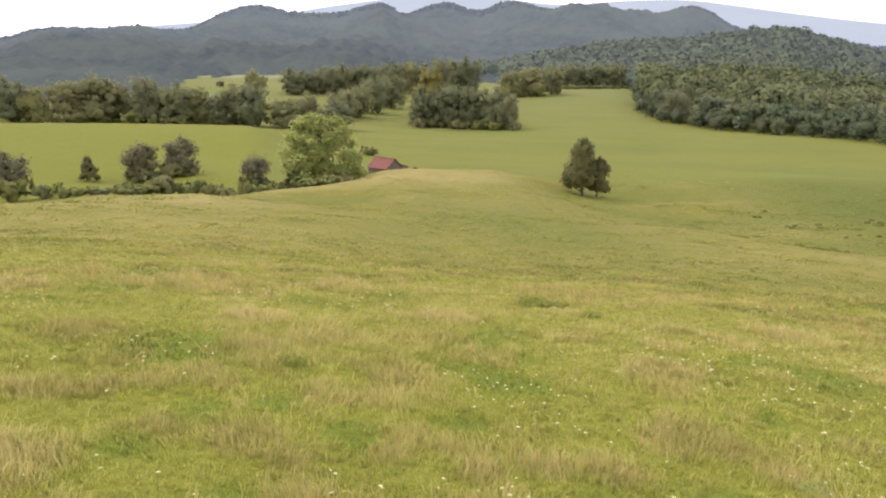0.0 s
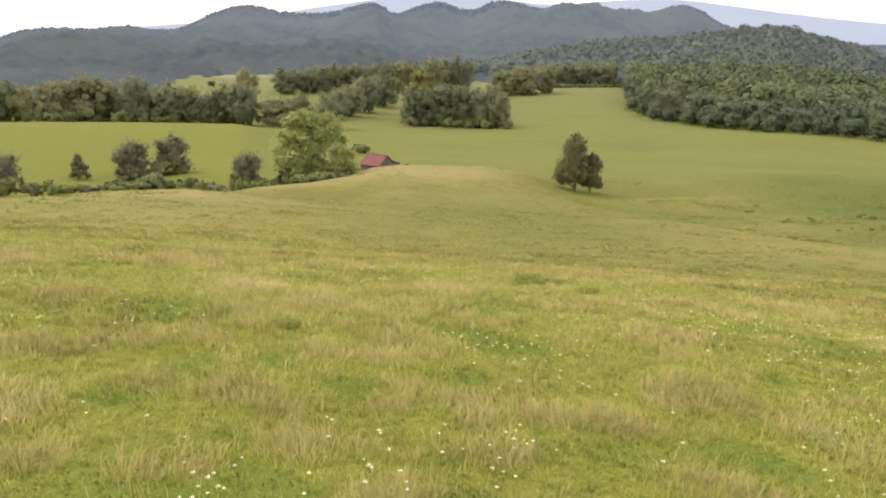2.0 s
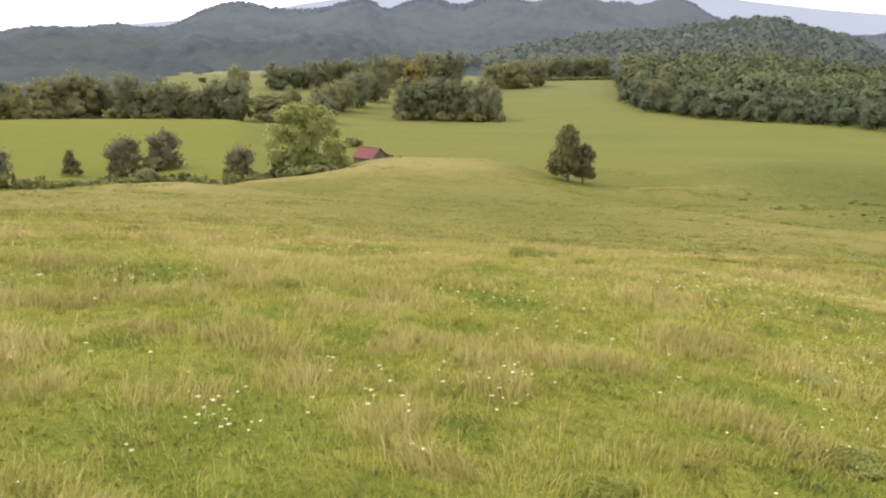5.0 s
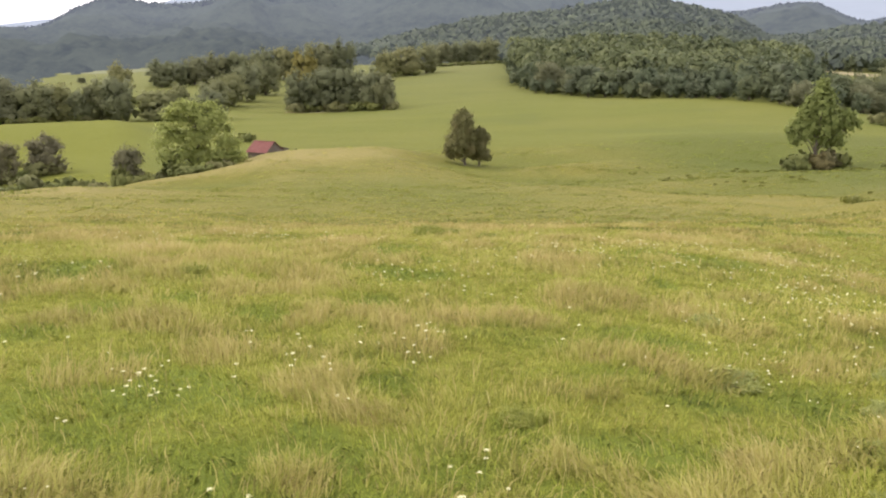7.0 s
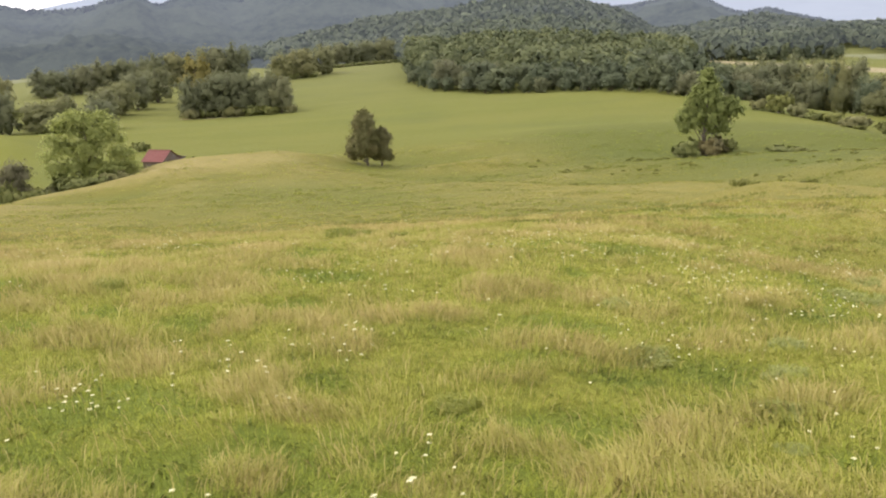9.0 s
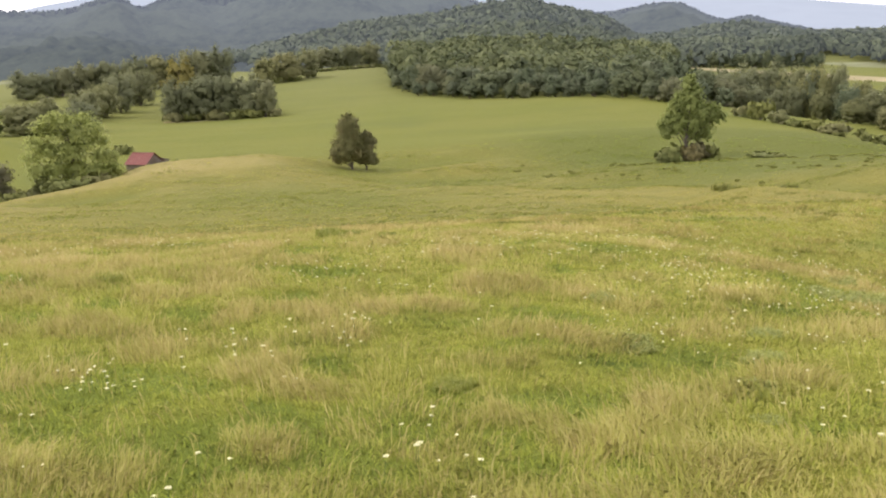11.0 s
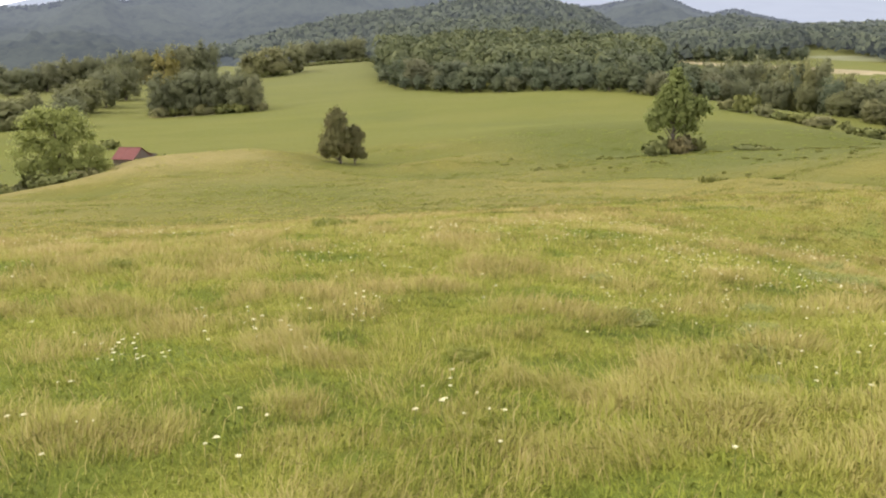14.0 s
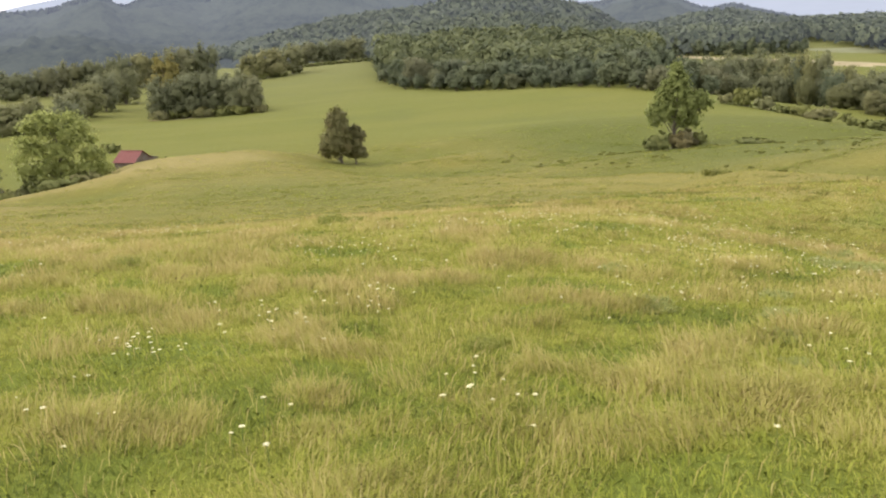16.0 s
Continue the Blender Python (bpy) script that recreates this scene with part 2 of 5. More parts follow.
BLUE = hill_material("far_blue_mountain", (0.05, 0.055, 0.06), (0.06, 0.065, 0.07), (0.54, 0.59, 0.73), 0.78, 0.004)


# ---- the lie of the land ----
STATIONS_Y = (-60, 0, 6, 13, 23, 43, 65, 90, 150, 220, 300, 420, 620, 900, 5000)
STATIONS_Z = (2.2, 1.75, 0.85, -0.05, -2.1, -6.5, -9.6, -12.6, -18.3, -22.2, -24.5, -27, -24, -26, -26)
KNOLLS_NEAR = (
    (184.9, 130, 88, 40, -3.39),
    (-0, 150, 14, 20, 0.61),
    (-74, 130, 28, 40, -1.42),
    (312, 290, 77, 110, -5.03),
    (37, 130, 28, 40, -2.8),
    (-20.8, 70, 21, 30, 0.1),
    (23.3, 14, 15, 10, -3.16),
    (210.6, 190, 40, 40, -3.7),
    (55.2, 45, 22, 22, -3.92),
    (156, 290, 49, 70, 5.02),
    (234, 290, 77, 110, -6.14),
    (-0, 128, 26.4, 12, 0.04),
    (-42.2, 150, 14, 20, -2.31),
    (-0, 135, 9.8, 14, -3.25),
    (114.9, 135, 21, 14, 3.24),
    (-0, 168, 9.8, 14, -2.35),
    (-0, 400, 63, 90, -3.85),
    (-0, 158, 22, 10, 3.21),
    (-0, 70, 18, 12, 0.54),
)
KNOLLS_FAR = (
    (-52.5, 90, 9.8, 14, -2.48),
    (-41.6, 70, 45, 45, 1.22),
    (-52.6, 190, 40, 40, -2.02),
    (-0, 135, 21, 14, 1.34),
    (-0, 150, 44, 20, -3.76),
    (92.3, 165, 48.4, 22, 2.51),
    (210.6, 190, 60, 40, -3.85),
    (312, 290, 110, 110, -5.93),
    (-68.7, 120, 25, 25, -3.63),
    (40.2, 142, 15, 10, 2.41),
    (-0, 150, 20, 20, 4.17),
    (147.9, 130, 60, 40, -3.68),
    (26.3, 90, 9.8, 14, 0.6),
    (52.5, 90, 21, 14, -1.82),
    (13.8, 8, 10.5, 7, -0.96),
    (-13.8, 45, 15.4, 22, 1.09),
    (184.7, 165, 33, 22, -4.14),
    (76.6, 135, 14, 14, -1.34),
    (132, 115, 30.8, 14, -2.96),
    (153.4, 600, 98, 140, 3.5),
    (-46.2, 165, 48.4, 22, -3.2),
    (-38.3, 135, 9.8, 14, -2.67),
    (-38.3, 135, 30.8, 14, 1.95),
    (-0, 158, 10, 10, -1.92),
    (-46.2, 165, 15.4, 22, 3.13),
    (-0, 70, 21, 30, -1.05),
    (9.3, 14, 7, 10, 0.62),
    (-26.3, 90, 9.8, 14, 0.67),
    (-0, 150, 21, 30, 2.65),
    (-16.5, 122, 11, 18, -2.2),
)


def hermite(x, xs, zs):
    x, xs, zs = np.asarray(x, float), np.array(xs, float), np.array(zs, float)
    m = np.gradient(zs, xs)
    i = np.clip(np.searchsorted(xs, x) - 1, 0, len(xs) - 2)
    h = xs[i + 1] - xs[i]
    u = np.clip((x - xs[i]) / h, 0, 1)
    return zs[i] * (1 + 2 * u) * (1 - u) ** 2 + m[i] * h * u * (1 - u) ** 2 + zs[i + 1] * u * u * (3 - 2 * u) + m[i + 1] * h * u * u * (u - 1)


def lattice(ix, iy, seed):
    h = (ix * 374761393 + iy * 668265263 + seed * 974711) & 0xFFFFFFFF
    h = ((h ^ (h >> 13)) * 1274126177) & 0xFFFFFFFF
    return ((h ^ (h >> 16)) & 0xFFFF) / 65535.0


def vnoise(x, y, scale, seed=0, octaves=1):
    """Smooth value noise between 0 and 1."""
    total, amp, norm = 0.0, 1.0, 0.0
    for o in range(octaves):
        u, v = np.asarray(x) * scale * 2 ** o + 531.7, np.asarray(y) * scale * 2 ** o + 917.3
        iu, iv = np.floor(u).astype(np.int64), np.floor(v).astype(np.int64)
        fu, fv = u - iu, v - iv
        fu, fv = fu * fu * (3 - 2 * fu), fv * fv * (3 - 2 * fv)
        s = seed + o * 17
        a = lattice(iu, iv, s) * (1 - fu) + lattice(iu + 1, iv, s) * fu
        b = lattice(iu, iv + 1, s) * (1 - fu) + lattice(iu + 1, iv + 1, s) * fu
        total = total + amp * (a * (1 - fv) + b * fv)
        norm += amp
        amp *= 0.5
    return total / norm


def ease(u):
    u = np.clip(u, 0, 1)
    return u * u * (3 - 2 * u)


def bright(x, y):
    """The yellow-green field beyond the hollow, 0 to 1."""
    az = np.degrees(np.arctan2(x, y))
    r = np.hypot(x, y)
    return ease((-10.2 - az) / 3.4) * ease((az + 75) / 25) * ease((r - 130) / 40) * ease((318 - r) / 20)


def land(x, y):
    """Height of the ground in metres."""
    x, y = np.asarray(x, float), np.asarray(y, float)
    z = hermite(y, STATIONS_Y, STATIONS_Z)
    for cx, cy, sx, sy, h in KNOLLS_NEAR + KNOLLS_FAR:
        z = z + h * np.exp(-((x - cx) / sx) ** 2 - ((y - cy) / sy) ** 2)
    r = np.hypot(x, y)
    az = np.degrees(np.arctan2(x, y))
    # the bright field lies on a swell; a brow with a dip behind it in the east
    z = z + 3.7 * bright(x, y) * np.exp(-((r - 264) / 40) ** 2)
    east = ease((az - 30) / 7) * ease((80 - az) / 20)
    z = z + east * (1.9 * np.exp(-((r - 66) / 9) ** 2) - 1.3 * np.exp(-((r - 88) / 10) ** 2))
    z = z + (vnoise(x, y, 0.9, 3, 3) - 0.5) * 0.16 * np.clip(40 / (r + 20), 0.1, 1)
    z = z + (vnoise(x, y, 0.12, 5, 3) - 0.5) * 0.5 * np.clip((r - 15) / 40, 0, 1)
    return z


# stands of dry grass, and hollows of fresh green
DRY_SPOTS = (
    (-2.25, 9.4, 0.34), (0.69, 7.96, 0.3), (-0.41, 6.32, 0.33), (-0.08, 5.55, 0.23), (-0.49, 4.18, 0.25), (-1.9, 4.07, 0.31),
    (-1.4, 3.78, 0.29), (3.03, 7.07, 0.33), (1.59, 3.34, 0.32), (2.07, 3.49, 0.29), (2.04, 2.63, 0.33), (2.4, 3.81, 0.27),
    (6.65, 6.68, 0.39), (-3.59, 12.26, 0.34), (14.1, 15.9, 0.5), (-2.52, 6.85, 0.24), (-5.47, 10.73, 0.37),
    (-4.68, 11.14, 0.37), (-4.19, 11.57, 0.38), (-4.18, 17.43, 0.43), (-2.34, 15.36, 0.48), (-0.6, 12.45, 0.5), (-2.45, 9.18, 0.26),
    (-3.55, 7.03, 0.3), (-1.34, 7.78, 0.31), (-0.56, 9.38, 0.3), (0.51, 8.85, 0.28), (1.28, 9.31, 0.36), (2.1, 9.31, 0.37),
)
MORE_DRY = ((3.93, 14.47, 0.57), (3.12, 10.73, 0.43), (2.67, 7.56, 0.37), (4.43, 9.85, 0.34), (-0.32, 6.63, 0.29), (-2.18, 7.14, 0.29), (3.19, 6.33, 0.31), (-6.5, 14.7, 0.6), (-6.2, 21.8, 0.9), (-10.5, 20.0, 0.9), (-3.7, 16.9, 0.6), (0.2, 19.0, 0.8), (9.0, 21.0, 0.9))
LUSH_SPOTS = (
    (-3.11, 10.33, 0.37), (-1.18, 9.93, 0.36), (-0.37, 5.01, 0.23), (-0.03, 3.77, 0.26), (0.19, 3.37, 0.24), (0.53, 4.14, 0.23),
    (-0.28, 2.71, 0.21), (1.12, 5.23, 0.2), (3.64, 8.22, 0.3), (2.85, 5.6, 0.28), (2.79, 4.41, 0.17), (2.33, 3.07, 0.14),
    (-1.85, 5.03, 0.26), (-1.02, 3.64, 0.21), (3.15, 3.07, 0.24), (1.53, 2.84, 0.11), (1.55, 1.82, 0.17), (-2.26, 12.46, 0.22),
    (-3.58, 8.86, 0.33), (-2.26, 10.79, 0.38), (0.36, 10.59, 0.33), (3.3, 8.69, 0.39), (5.21, 12.23, 0.28), (0.27, 6.4, 0.28),
    (-2.86, 5.83, 0.28), (-0.97, 9.64, 0.3), (-0.95, 5.89, 0.24), (-2.08, 7.72, 0.25),
)
GREY_SPOTS = ((3.38, 6.23, 0.3), (4.23, 5.24, 0.2), (5.34, 6.68, 0.24), (3.29, 4.05, 0.19), (9.9, 11.13, 0.36), (10.4, 10.7, 0.48), (2.91, 3.37, 0.1), (4.59, 9.31, 0.22))


def spots(x, y, places, ragged):
    """Ragged patches round the places."""
    out, ragged = 0.0, 0.5 * ragged + 0.5 * vnoise(x, y, 3.1, 27, 2)
    for px, py, s in places:
        out = np.maximum(out, 1.5 * np.exp(-((x - px) / (1.15 * s)) ** 2 - ((y - py) / (1.35 * s)) ** 2) + 1.3 * (ragged - 0.62))
    return np.clip(out, 0, 1)


def tall(x, y):
    """Where the grass stands high and dry, 0 to 1."""
    a = vnoise(x, y, 1.1, 11, 3)
    b = vnoise(x, y, 0.25, 12, 2)
    t = np.clip((a * 0.75 + b * 0.35 - 0.55) * 4, 0, 1)
    return np.clip(np.maximum(t, spots(x, y, DRY_SPOTS + MORE_DRY, a)) * (1 - 0.9 * spots(x, y, LUSH_SPOTS, a)), 0, 1)


def lush(x, y):
    """Where it is short, leafy and bright green, 0 to 1."""
    n = vnoise(x, y, 0.42, 15, 3)
    return np.clip(np.maximum((n - 0.59) * 7, spots(x, y, LUSH_SPOTS, n)), 0, 1) * (1 - tall(x, y))


def sere(x, y):
    """Crests dry out first: how far the ground stands above its surroundings, 0 to 1."""
    out = 0.0
    for d, lo, hi in ((24.0, 0.15, 1.8), (9.0, 0.10, 0.7)):
        around = (land(x + d, y) + land(x - d, y) + land(x, y + d) + land(x, y - d)) / 4
        out = np.maximum(out, np.clip((land(x, y) - around - lo) / hi, 0, 1))
    return out * np.clip((y - 45) / 30, 0, 1) * np.clip((30 - x) / 40, 0, 1)


def green_and_shade(x, y):
    """Hollows stay green, by how far the ground lies below its surroundings; shade of the knoll's near face is painted
    in too. 0 to 1.
    """
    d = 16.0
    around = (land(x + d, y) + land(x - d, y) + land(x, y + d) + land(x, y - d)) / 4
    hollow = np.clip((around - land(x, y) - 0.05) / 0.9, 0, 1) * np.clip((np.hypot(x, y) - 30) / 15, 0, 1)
    # shade on the knoll's near face, put in as darker green turf
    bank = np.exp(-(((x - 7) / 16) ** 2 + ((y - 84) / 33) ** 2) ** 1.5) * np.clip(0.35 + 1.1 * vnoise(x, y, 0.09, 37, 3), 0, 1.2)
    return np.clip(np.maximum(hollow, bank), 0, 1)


def polar(r, az):
    a = np.radians(az)
    return r * np.sin(a), r * np.cos(a)


# ---- mesh helpers ----
def mesh_from(name, verts, faces, materials, smooth=False):
    """A mesh from arrays; all faces have the same number of corners."""
    verts, faces = np.asarray(verts, np.float32), np.asarray(faces, np.int32)
    me = bpy.data.meshes.new(name)
    me.vertices.add(len(verts))
    me.vertices.foreach_set("co", verts.ravel())
    k = faces.shape[1]
    me.loops.add(faces.size)
    me.loops.foreach_set("vertex_index", faces.ravel())
    me.polygons.add(len(faces))
    me.polygons.foreach_set("loop_start", np.arange(0, faces.size, k, dtype=np.int32))
    me.polygons.foreach_set("loop_total", np.full(len(faces), k, np.int32))
    me.polygons.foreach_set("use_smooth", np.full(len(faces), smooth))
    me.update(calc_edges=True)
    for m in materials if isinstance(materials, (list, tuple)) else [materials]:
        me.materials.append(m)
    return me


def part(name, mesh, parent, label="", m=None):
    ob = new(name, mesh)
    ob.parent = parent
    if m is not None:
        ob.matrix_basis = m
    return tagged(ob, label)


def grid_faces(n, m):
    i = np.arange(n - 1)[:, None] * m + np.arange(m - 1)[None, :]
    return np.stack([i, i + 1, i + m + 1, i + m], -1).reshape(-1, 4)


def box_mesh(name, size, mat, bevel=0.01):
    bm = bmesh.new()
    bmesh.ops.create_cube(bm, size=1.0)
    bmesh.ops.scale(bm, vec=size, verts=bm.verts)
    if bevel:
        bmesh.ops.bevel(bm, geom=bm.edges[:], offset=bevel, segments=1, affect="EDGES")
    me = bpy.data.meshes.new(name)
    bm.to_mesh(me)
    bm.free()
    me.materials.append(mat)
    return me


def tubes(paths, sides=6):
    """Vertices and quads of tapered tubes along paths of (x, y, z, radius)."""
    vs, fs, base = [], [], 0
    for path in paths:
        p = np.array(path, float)
        d = np.gradient(p[:, :3], axis=0)
        d /= np.linalg.norm(d, axis=1, keepdims=True) + 1e-9
        ref = np.where(np.abs(d[:, 2:3]) > 0.8, np.array([[1.0, 0, 0]]), np.array([[0, 0, 1.0]]))
        u = np.cross(d, ref)
        u /= np.linalg.norm(u, axis=1, keepdims=True) + 1e-9
        w = np.cross(d, u)
        a = np.linspace(0, 2 * np.pi, sides, endpoint=False)
        ring = p[:, None, :3] + p[:, None, 3:4] * (u[:, None] * np.cos(a)[None, :, None] + w[:, None] * np.sin(a)[None, :, None])
        vs.append(ring.reshape(-1, 3))
        for i in range(len(p) - 1):
            for j in range(sides):
                k = (j + 1) % sides
                fs.append((base + i * sides + j, base + i * sides + k, base + (i + 1) * sides + k, base + (i + 1) * sides + j))
        base += len(p) * sides
    return np.concatenate(vs), np.array(fs)


def leaf_sprays(centre, out, size, rng, loose=0.45):
    """Folded diamond leaves at the centres, that face roughly outwards."""
    n = len(centre)
    nrm = out + rng.normal(0, loose, (n, 3))
    nrm /= np.linalg.norm(nrm, axis=1, keepdims=True) + 1e-9
    t = np.cross(nrm, rng.normal(0, 1, (n, 3)))
    t /= np.linalg.norm(t, axis=1, keepdims=True) + 1e-9
    b = np.cross(nrm, t)
    s = (size * rng.uniform(0.6, 1.4, n))[:, None]
    v = np.stack([centre - t * s * 0.6, centre + b * s * 0.42 - nrm * s * 0.14, centre + t * s * 0.6, centre - b * s * 0.42 - nrm * s * 0.14], 1)
    q = np.arange(n)[:, None] * 4
    return v.reshape(-1, 3), np.concatenate([q + np.array([[0, 2, 1]]), q + np.array([[0, 3, 2]])])


def ball():
    """Unit ball of 12 points and 20 triangles."""
    bm = bmesh.new()
    bmesh.ops.create_icosphere(bm, subdivisions=1, radius=1.0)
    v = np.array([p.co[:] for p in bm.verts])
    f = np.array([[p.index for p in q.verts] for q in bm.faces])
    bm.free()
    return v, f


BALL = ball()


def foliage_mesh(name, centre, out, size, rng, mat, soft=0.8, loose=0.45, hearts=None, lie=0.0):
    """Leaf sprays that are shaded like the rounded masses they make up; hearts are the dense masses behind them."""
    v, f = leaf_sprays(centre, out, size, rng, loose)
    n = out * soft + rng.normal(0, 0.16, out.shape) + np.array([0, 0, 0.12]) + lie
    n /= np.linalg.norm(n, axis=1, keepdims=True) + 1e-9
    n = np.repeat(n, 4, axis=0)
    core = np.mean([h[:3] for h in hearts], axis=0) if hearts else None
    for x, y, z, rx, rz in hearts or ():
        bump = 1 + rng.normal(0, 0.2, (len(BALL[0]), 1))
        whole = np.array([x, y, z]) - core
        f = np.concatenate([f, BALL[1] + len(v)])
        v = np.concatenate([v, BALL[0] * bump * np.array([rx, rx, rz]) + np.array([x, y, z])])
        n = np.concatenate([n, BALL[0] * 0.6 + whole / (np.linalg.norm(whole) + 1e-6) * 0.45 + np.array([0, 0, 0.2])])
    me = mesh_from(name, v, f, mat, True)
    me.normals_split_custom_set_from_vertices((n / np.linalg.norm(n, axis=1, keepdims=True)).tolist())
    return me


def lobes_of(shape, rng, count):
    """Centres and radii of the foliage masses of a crown one unit high and one wide, resting on z = 0."""
    out = []
    for i in range(count):
        a = rng.uniform(0, 6.283)
        if shape == "cone":
            z = (i + rng.uniform(0.2, 0.8)) / count
            w = ((1 - z) ** 0.8 * 0.36 + 0.02) * rng.uniform(0.55, 1.05)
            r = rng.uniform(0.13, 0.2) * (1.15 - 0.6 * z)
            out.append((math.cos(a) * w, math.sin(a) * w, 0.1 + 0.82 * z, r))
            continue
        wide, tall_, mid = (0.36, 0.33, 0.52) if shape == "round" else (0.33, 0.37, 0.52)
        up = rng.uniform(-1, 1)
        q = rng.random() ** 0.33
        w = math.sqrt(1 - up * up) * q * wide
        z = mid + up * q * tall_
        if i % 5 == 0:                   # boughs that hang low round the foot
            w, z = rng.uniform(0.15, 0.34), rng.uniform(0.1, 0.26)
        out.append((math.cos(a) * w, math.sin(a) * w, z, 0.09 + 0.12 * rng.random() ** 1.5))
    return out


def crown_points(lobes, n, rng, width, height, base, tuft=14, spread=1.0):
    """Leaf places in tufts on the foliage masses, and the ways they face."""
    lob = np.array(lobes)
    m = max(12, n // tuft)
    pick = rng.choice(len(lob), m, p=lob[:, 3] ** 2 / (lob[:, 3] ** 2).sum())
    d = rng.normal(0, 1, (m, 3))
    d /= np.linalg.norm(d, axis=1, keepdims=True)
    d[:, 2] = np.where(d[:, 2] < -0.45, -d[:, 2], d[:, 2])
    rad = lob[pick, 3] * (0.74 + 0.3 * rng.random(m) ** 0.6)
    p = lob[pick, :3] + d * rad[:, None]
    own = rng.integers(0, m, n)
    off = rng.normal(0, 1, (n, 3)) * (0.024 + 0.026 * rng.random(m))[own][:, None] * spread
    mid = lob[:, :3].mean(0)
    d2 = d[own] * 0.45 + (p[own] - mid) * 1.3 + off * 5 + np.array([0, 0, 0.15])
    p = (p[own] + off) * np.array([width, width, height]) + np.array([0, 0, base])
    return p, d2 / (np.linalg.norm(d2, axis=1, keepdims=True) + 1e-9)


def tree(name, height, width, base, shape, leaf, n, size, seed, label, group="", trunk=0.22, lobes=40, lean=0.0, category="tree", masses=None, heart=0.58):
    """A tree at the origin: trunk with limbs, and a crown of leaf sprays."""
    rng = np.random.default_rng(seed)
    root = tagged(new(name), label, category, group)
    lob = lobes_of(shape, rng, lobes)
    ch = height - base
    if masses:                           # foliage masses given in metres: across, deep, up, radius
        lob = [(x / width, y / width, (z - base) / ch, r / width) for x, y, z, r in masses]
    top = base + ch * 0.8
    paths = [[(lean * z / height + math.sin(z * 0.5 + seed) * 0.02 * width, math.cos(z * 0.4) * 0.02 * width, z, trunk * (1.35 if z == 0 else 1) * (1 - 0.82 * z / top)) for z in np.linspace(0, top, 8)]]
    for x, y, z, r in lob[:: max(1, len(lob) // 9)]:
        z1 = base + z * ch
        z0 = max(base * 0.6, z1 - 0.35 * ch)
        paths.append([(x * width * u + lean * z0 / height, y * width * u, z0 + (z1 - z0) * u ** 0.8, trunk * 0.4 * (1 - 0.8 * u)) for u in (0, 0.35, 0.7, 1.0)])
    v, f = tubes(paths, 5)
    v[:, 2] -= 0.25 * (v[:, 2] < 0.01)
    part("trunk", mesh_from("trunk", v, f, BARK, True), root, "grey-brown bark")
    p, d = crown_points(lob, n, rng, width, ch, base, spread=0.95 if masses else 1.2)
    p[:, 0] += lean * p[:, 2] / height
    hearts = [(x * width, y * width, base + z * ch, r * width * heart, r * ch * heart) for x, y, z, r in lob] if heart else None
    part("crown", foliage_mesh("crown", p, d, size, rng, LEAF[leaf], hearts=hearts), root)
    return root


def shrub(name, height, width, leaf, n, size, seed, label, group=""):
    """A low bush: stems from the ground and a loose dome of leaves."""
    rng = np.random.default_rng(seed)
    root = tagged(new(name), label, "bush", group)
    lob = [(rng.uniform(-0.3, 0.3), rng.uniform(-0.3, 0.3), rng.uniform(0.1, 0.62), rng.uniform(0.2, 0.32)) for _ in range(9)]
    v, f = tubes([[(0.1 * x * width, 0.1 * y * width, -0.1, 0.035), (x * width * 0.6, y * width * 0.6, z * height * 0.6, 0.025), (x * width, y * width, z * height, 0.01)] for x, y, z, r in lob], 4)
    part("stems", mesh_from("stems", v, f, BARK, True), root)
    p, d = crown_points(lob, n, rng, width, height, 0)
    p[:, 2] = np.abs(p[:, 2])
    hearts = [(x * width, y * width, z * height, r * width * 0.52, r * height * 0.52) for x, y, z, r in lob]
    part("foliage", foliage_mesh("foliage", p, d, size, rng, LEAF[leaf], hearts=hearts), root)
    return root


def stand(x, y, turn=0.0, s=1.0, sz=None, sink=0.0):
    """Pose on the ground."""
    return Matrix.Translation((x, y, float(land(x, y)) - sink)) @ Matrix.Rotation(turn, 4, "Z") @ Matrix.Diagonal((s, s, sz or s, 1))


def place(proto, x, y, turn, sx, sz, label=""):
    ob = copy_thing(proto, Matrix.Identity(4))
    ob.matrix_basis = stand(x, y, turn, sx, sz, 0.1)
    if label:
        tagged(ob, label)
    return ob


def discard(root):
    for o in (*root.children_recursive, root):
        bpy.data.objects.remove(o)


# ---- ground ----
def build_ground():
    az = np.concatenate([np.arange(-180, -46, 3.0), np.arange(-46, 60, 0.4), np.arange(60, 180.1, 3.0)])
    r = np.concatenate([[0.02], np.geomspace(0.6, 4700, 320)])
    rr, aa = np.meshgrid(r, az, indexing="ij")
    x, y = polar(rr, aa)
    z = land(x, np.maximum(y, -60))
    v = np.stack([x, y, z], -1).reshape(-1, 3)
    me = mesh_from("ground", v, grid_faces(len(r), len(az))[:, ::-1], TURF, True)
    for key, func in (("dry", tall), ("lush", lush), ("sere", sere), ("bright", bright), ("green_and_shade", green_and_shade)):      # where which grass grows
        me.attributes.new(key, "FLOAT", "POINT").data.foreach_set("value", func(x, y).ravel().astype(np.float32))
    g = new("ground", me)
    tagged(g, "rolling yellow-green meadow and grazed pasture", "ground", kind="structure")


build_ground()


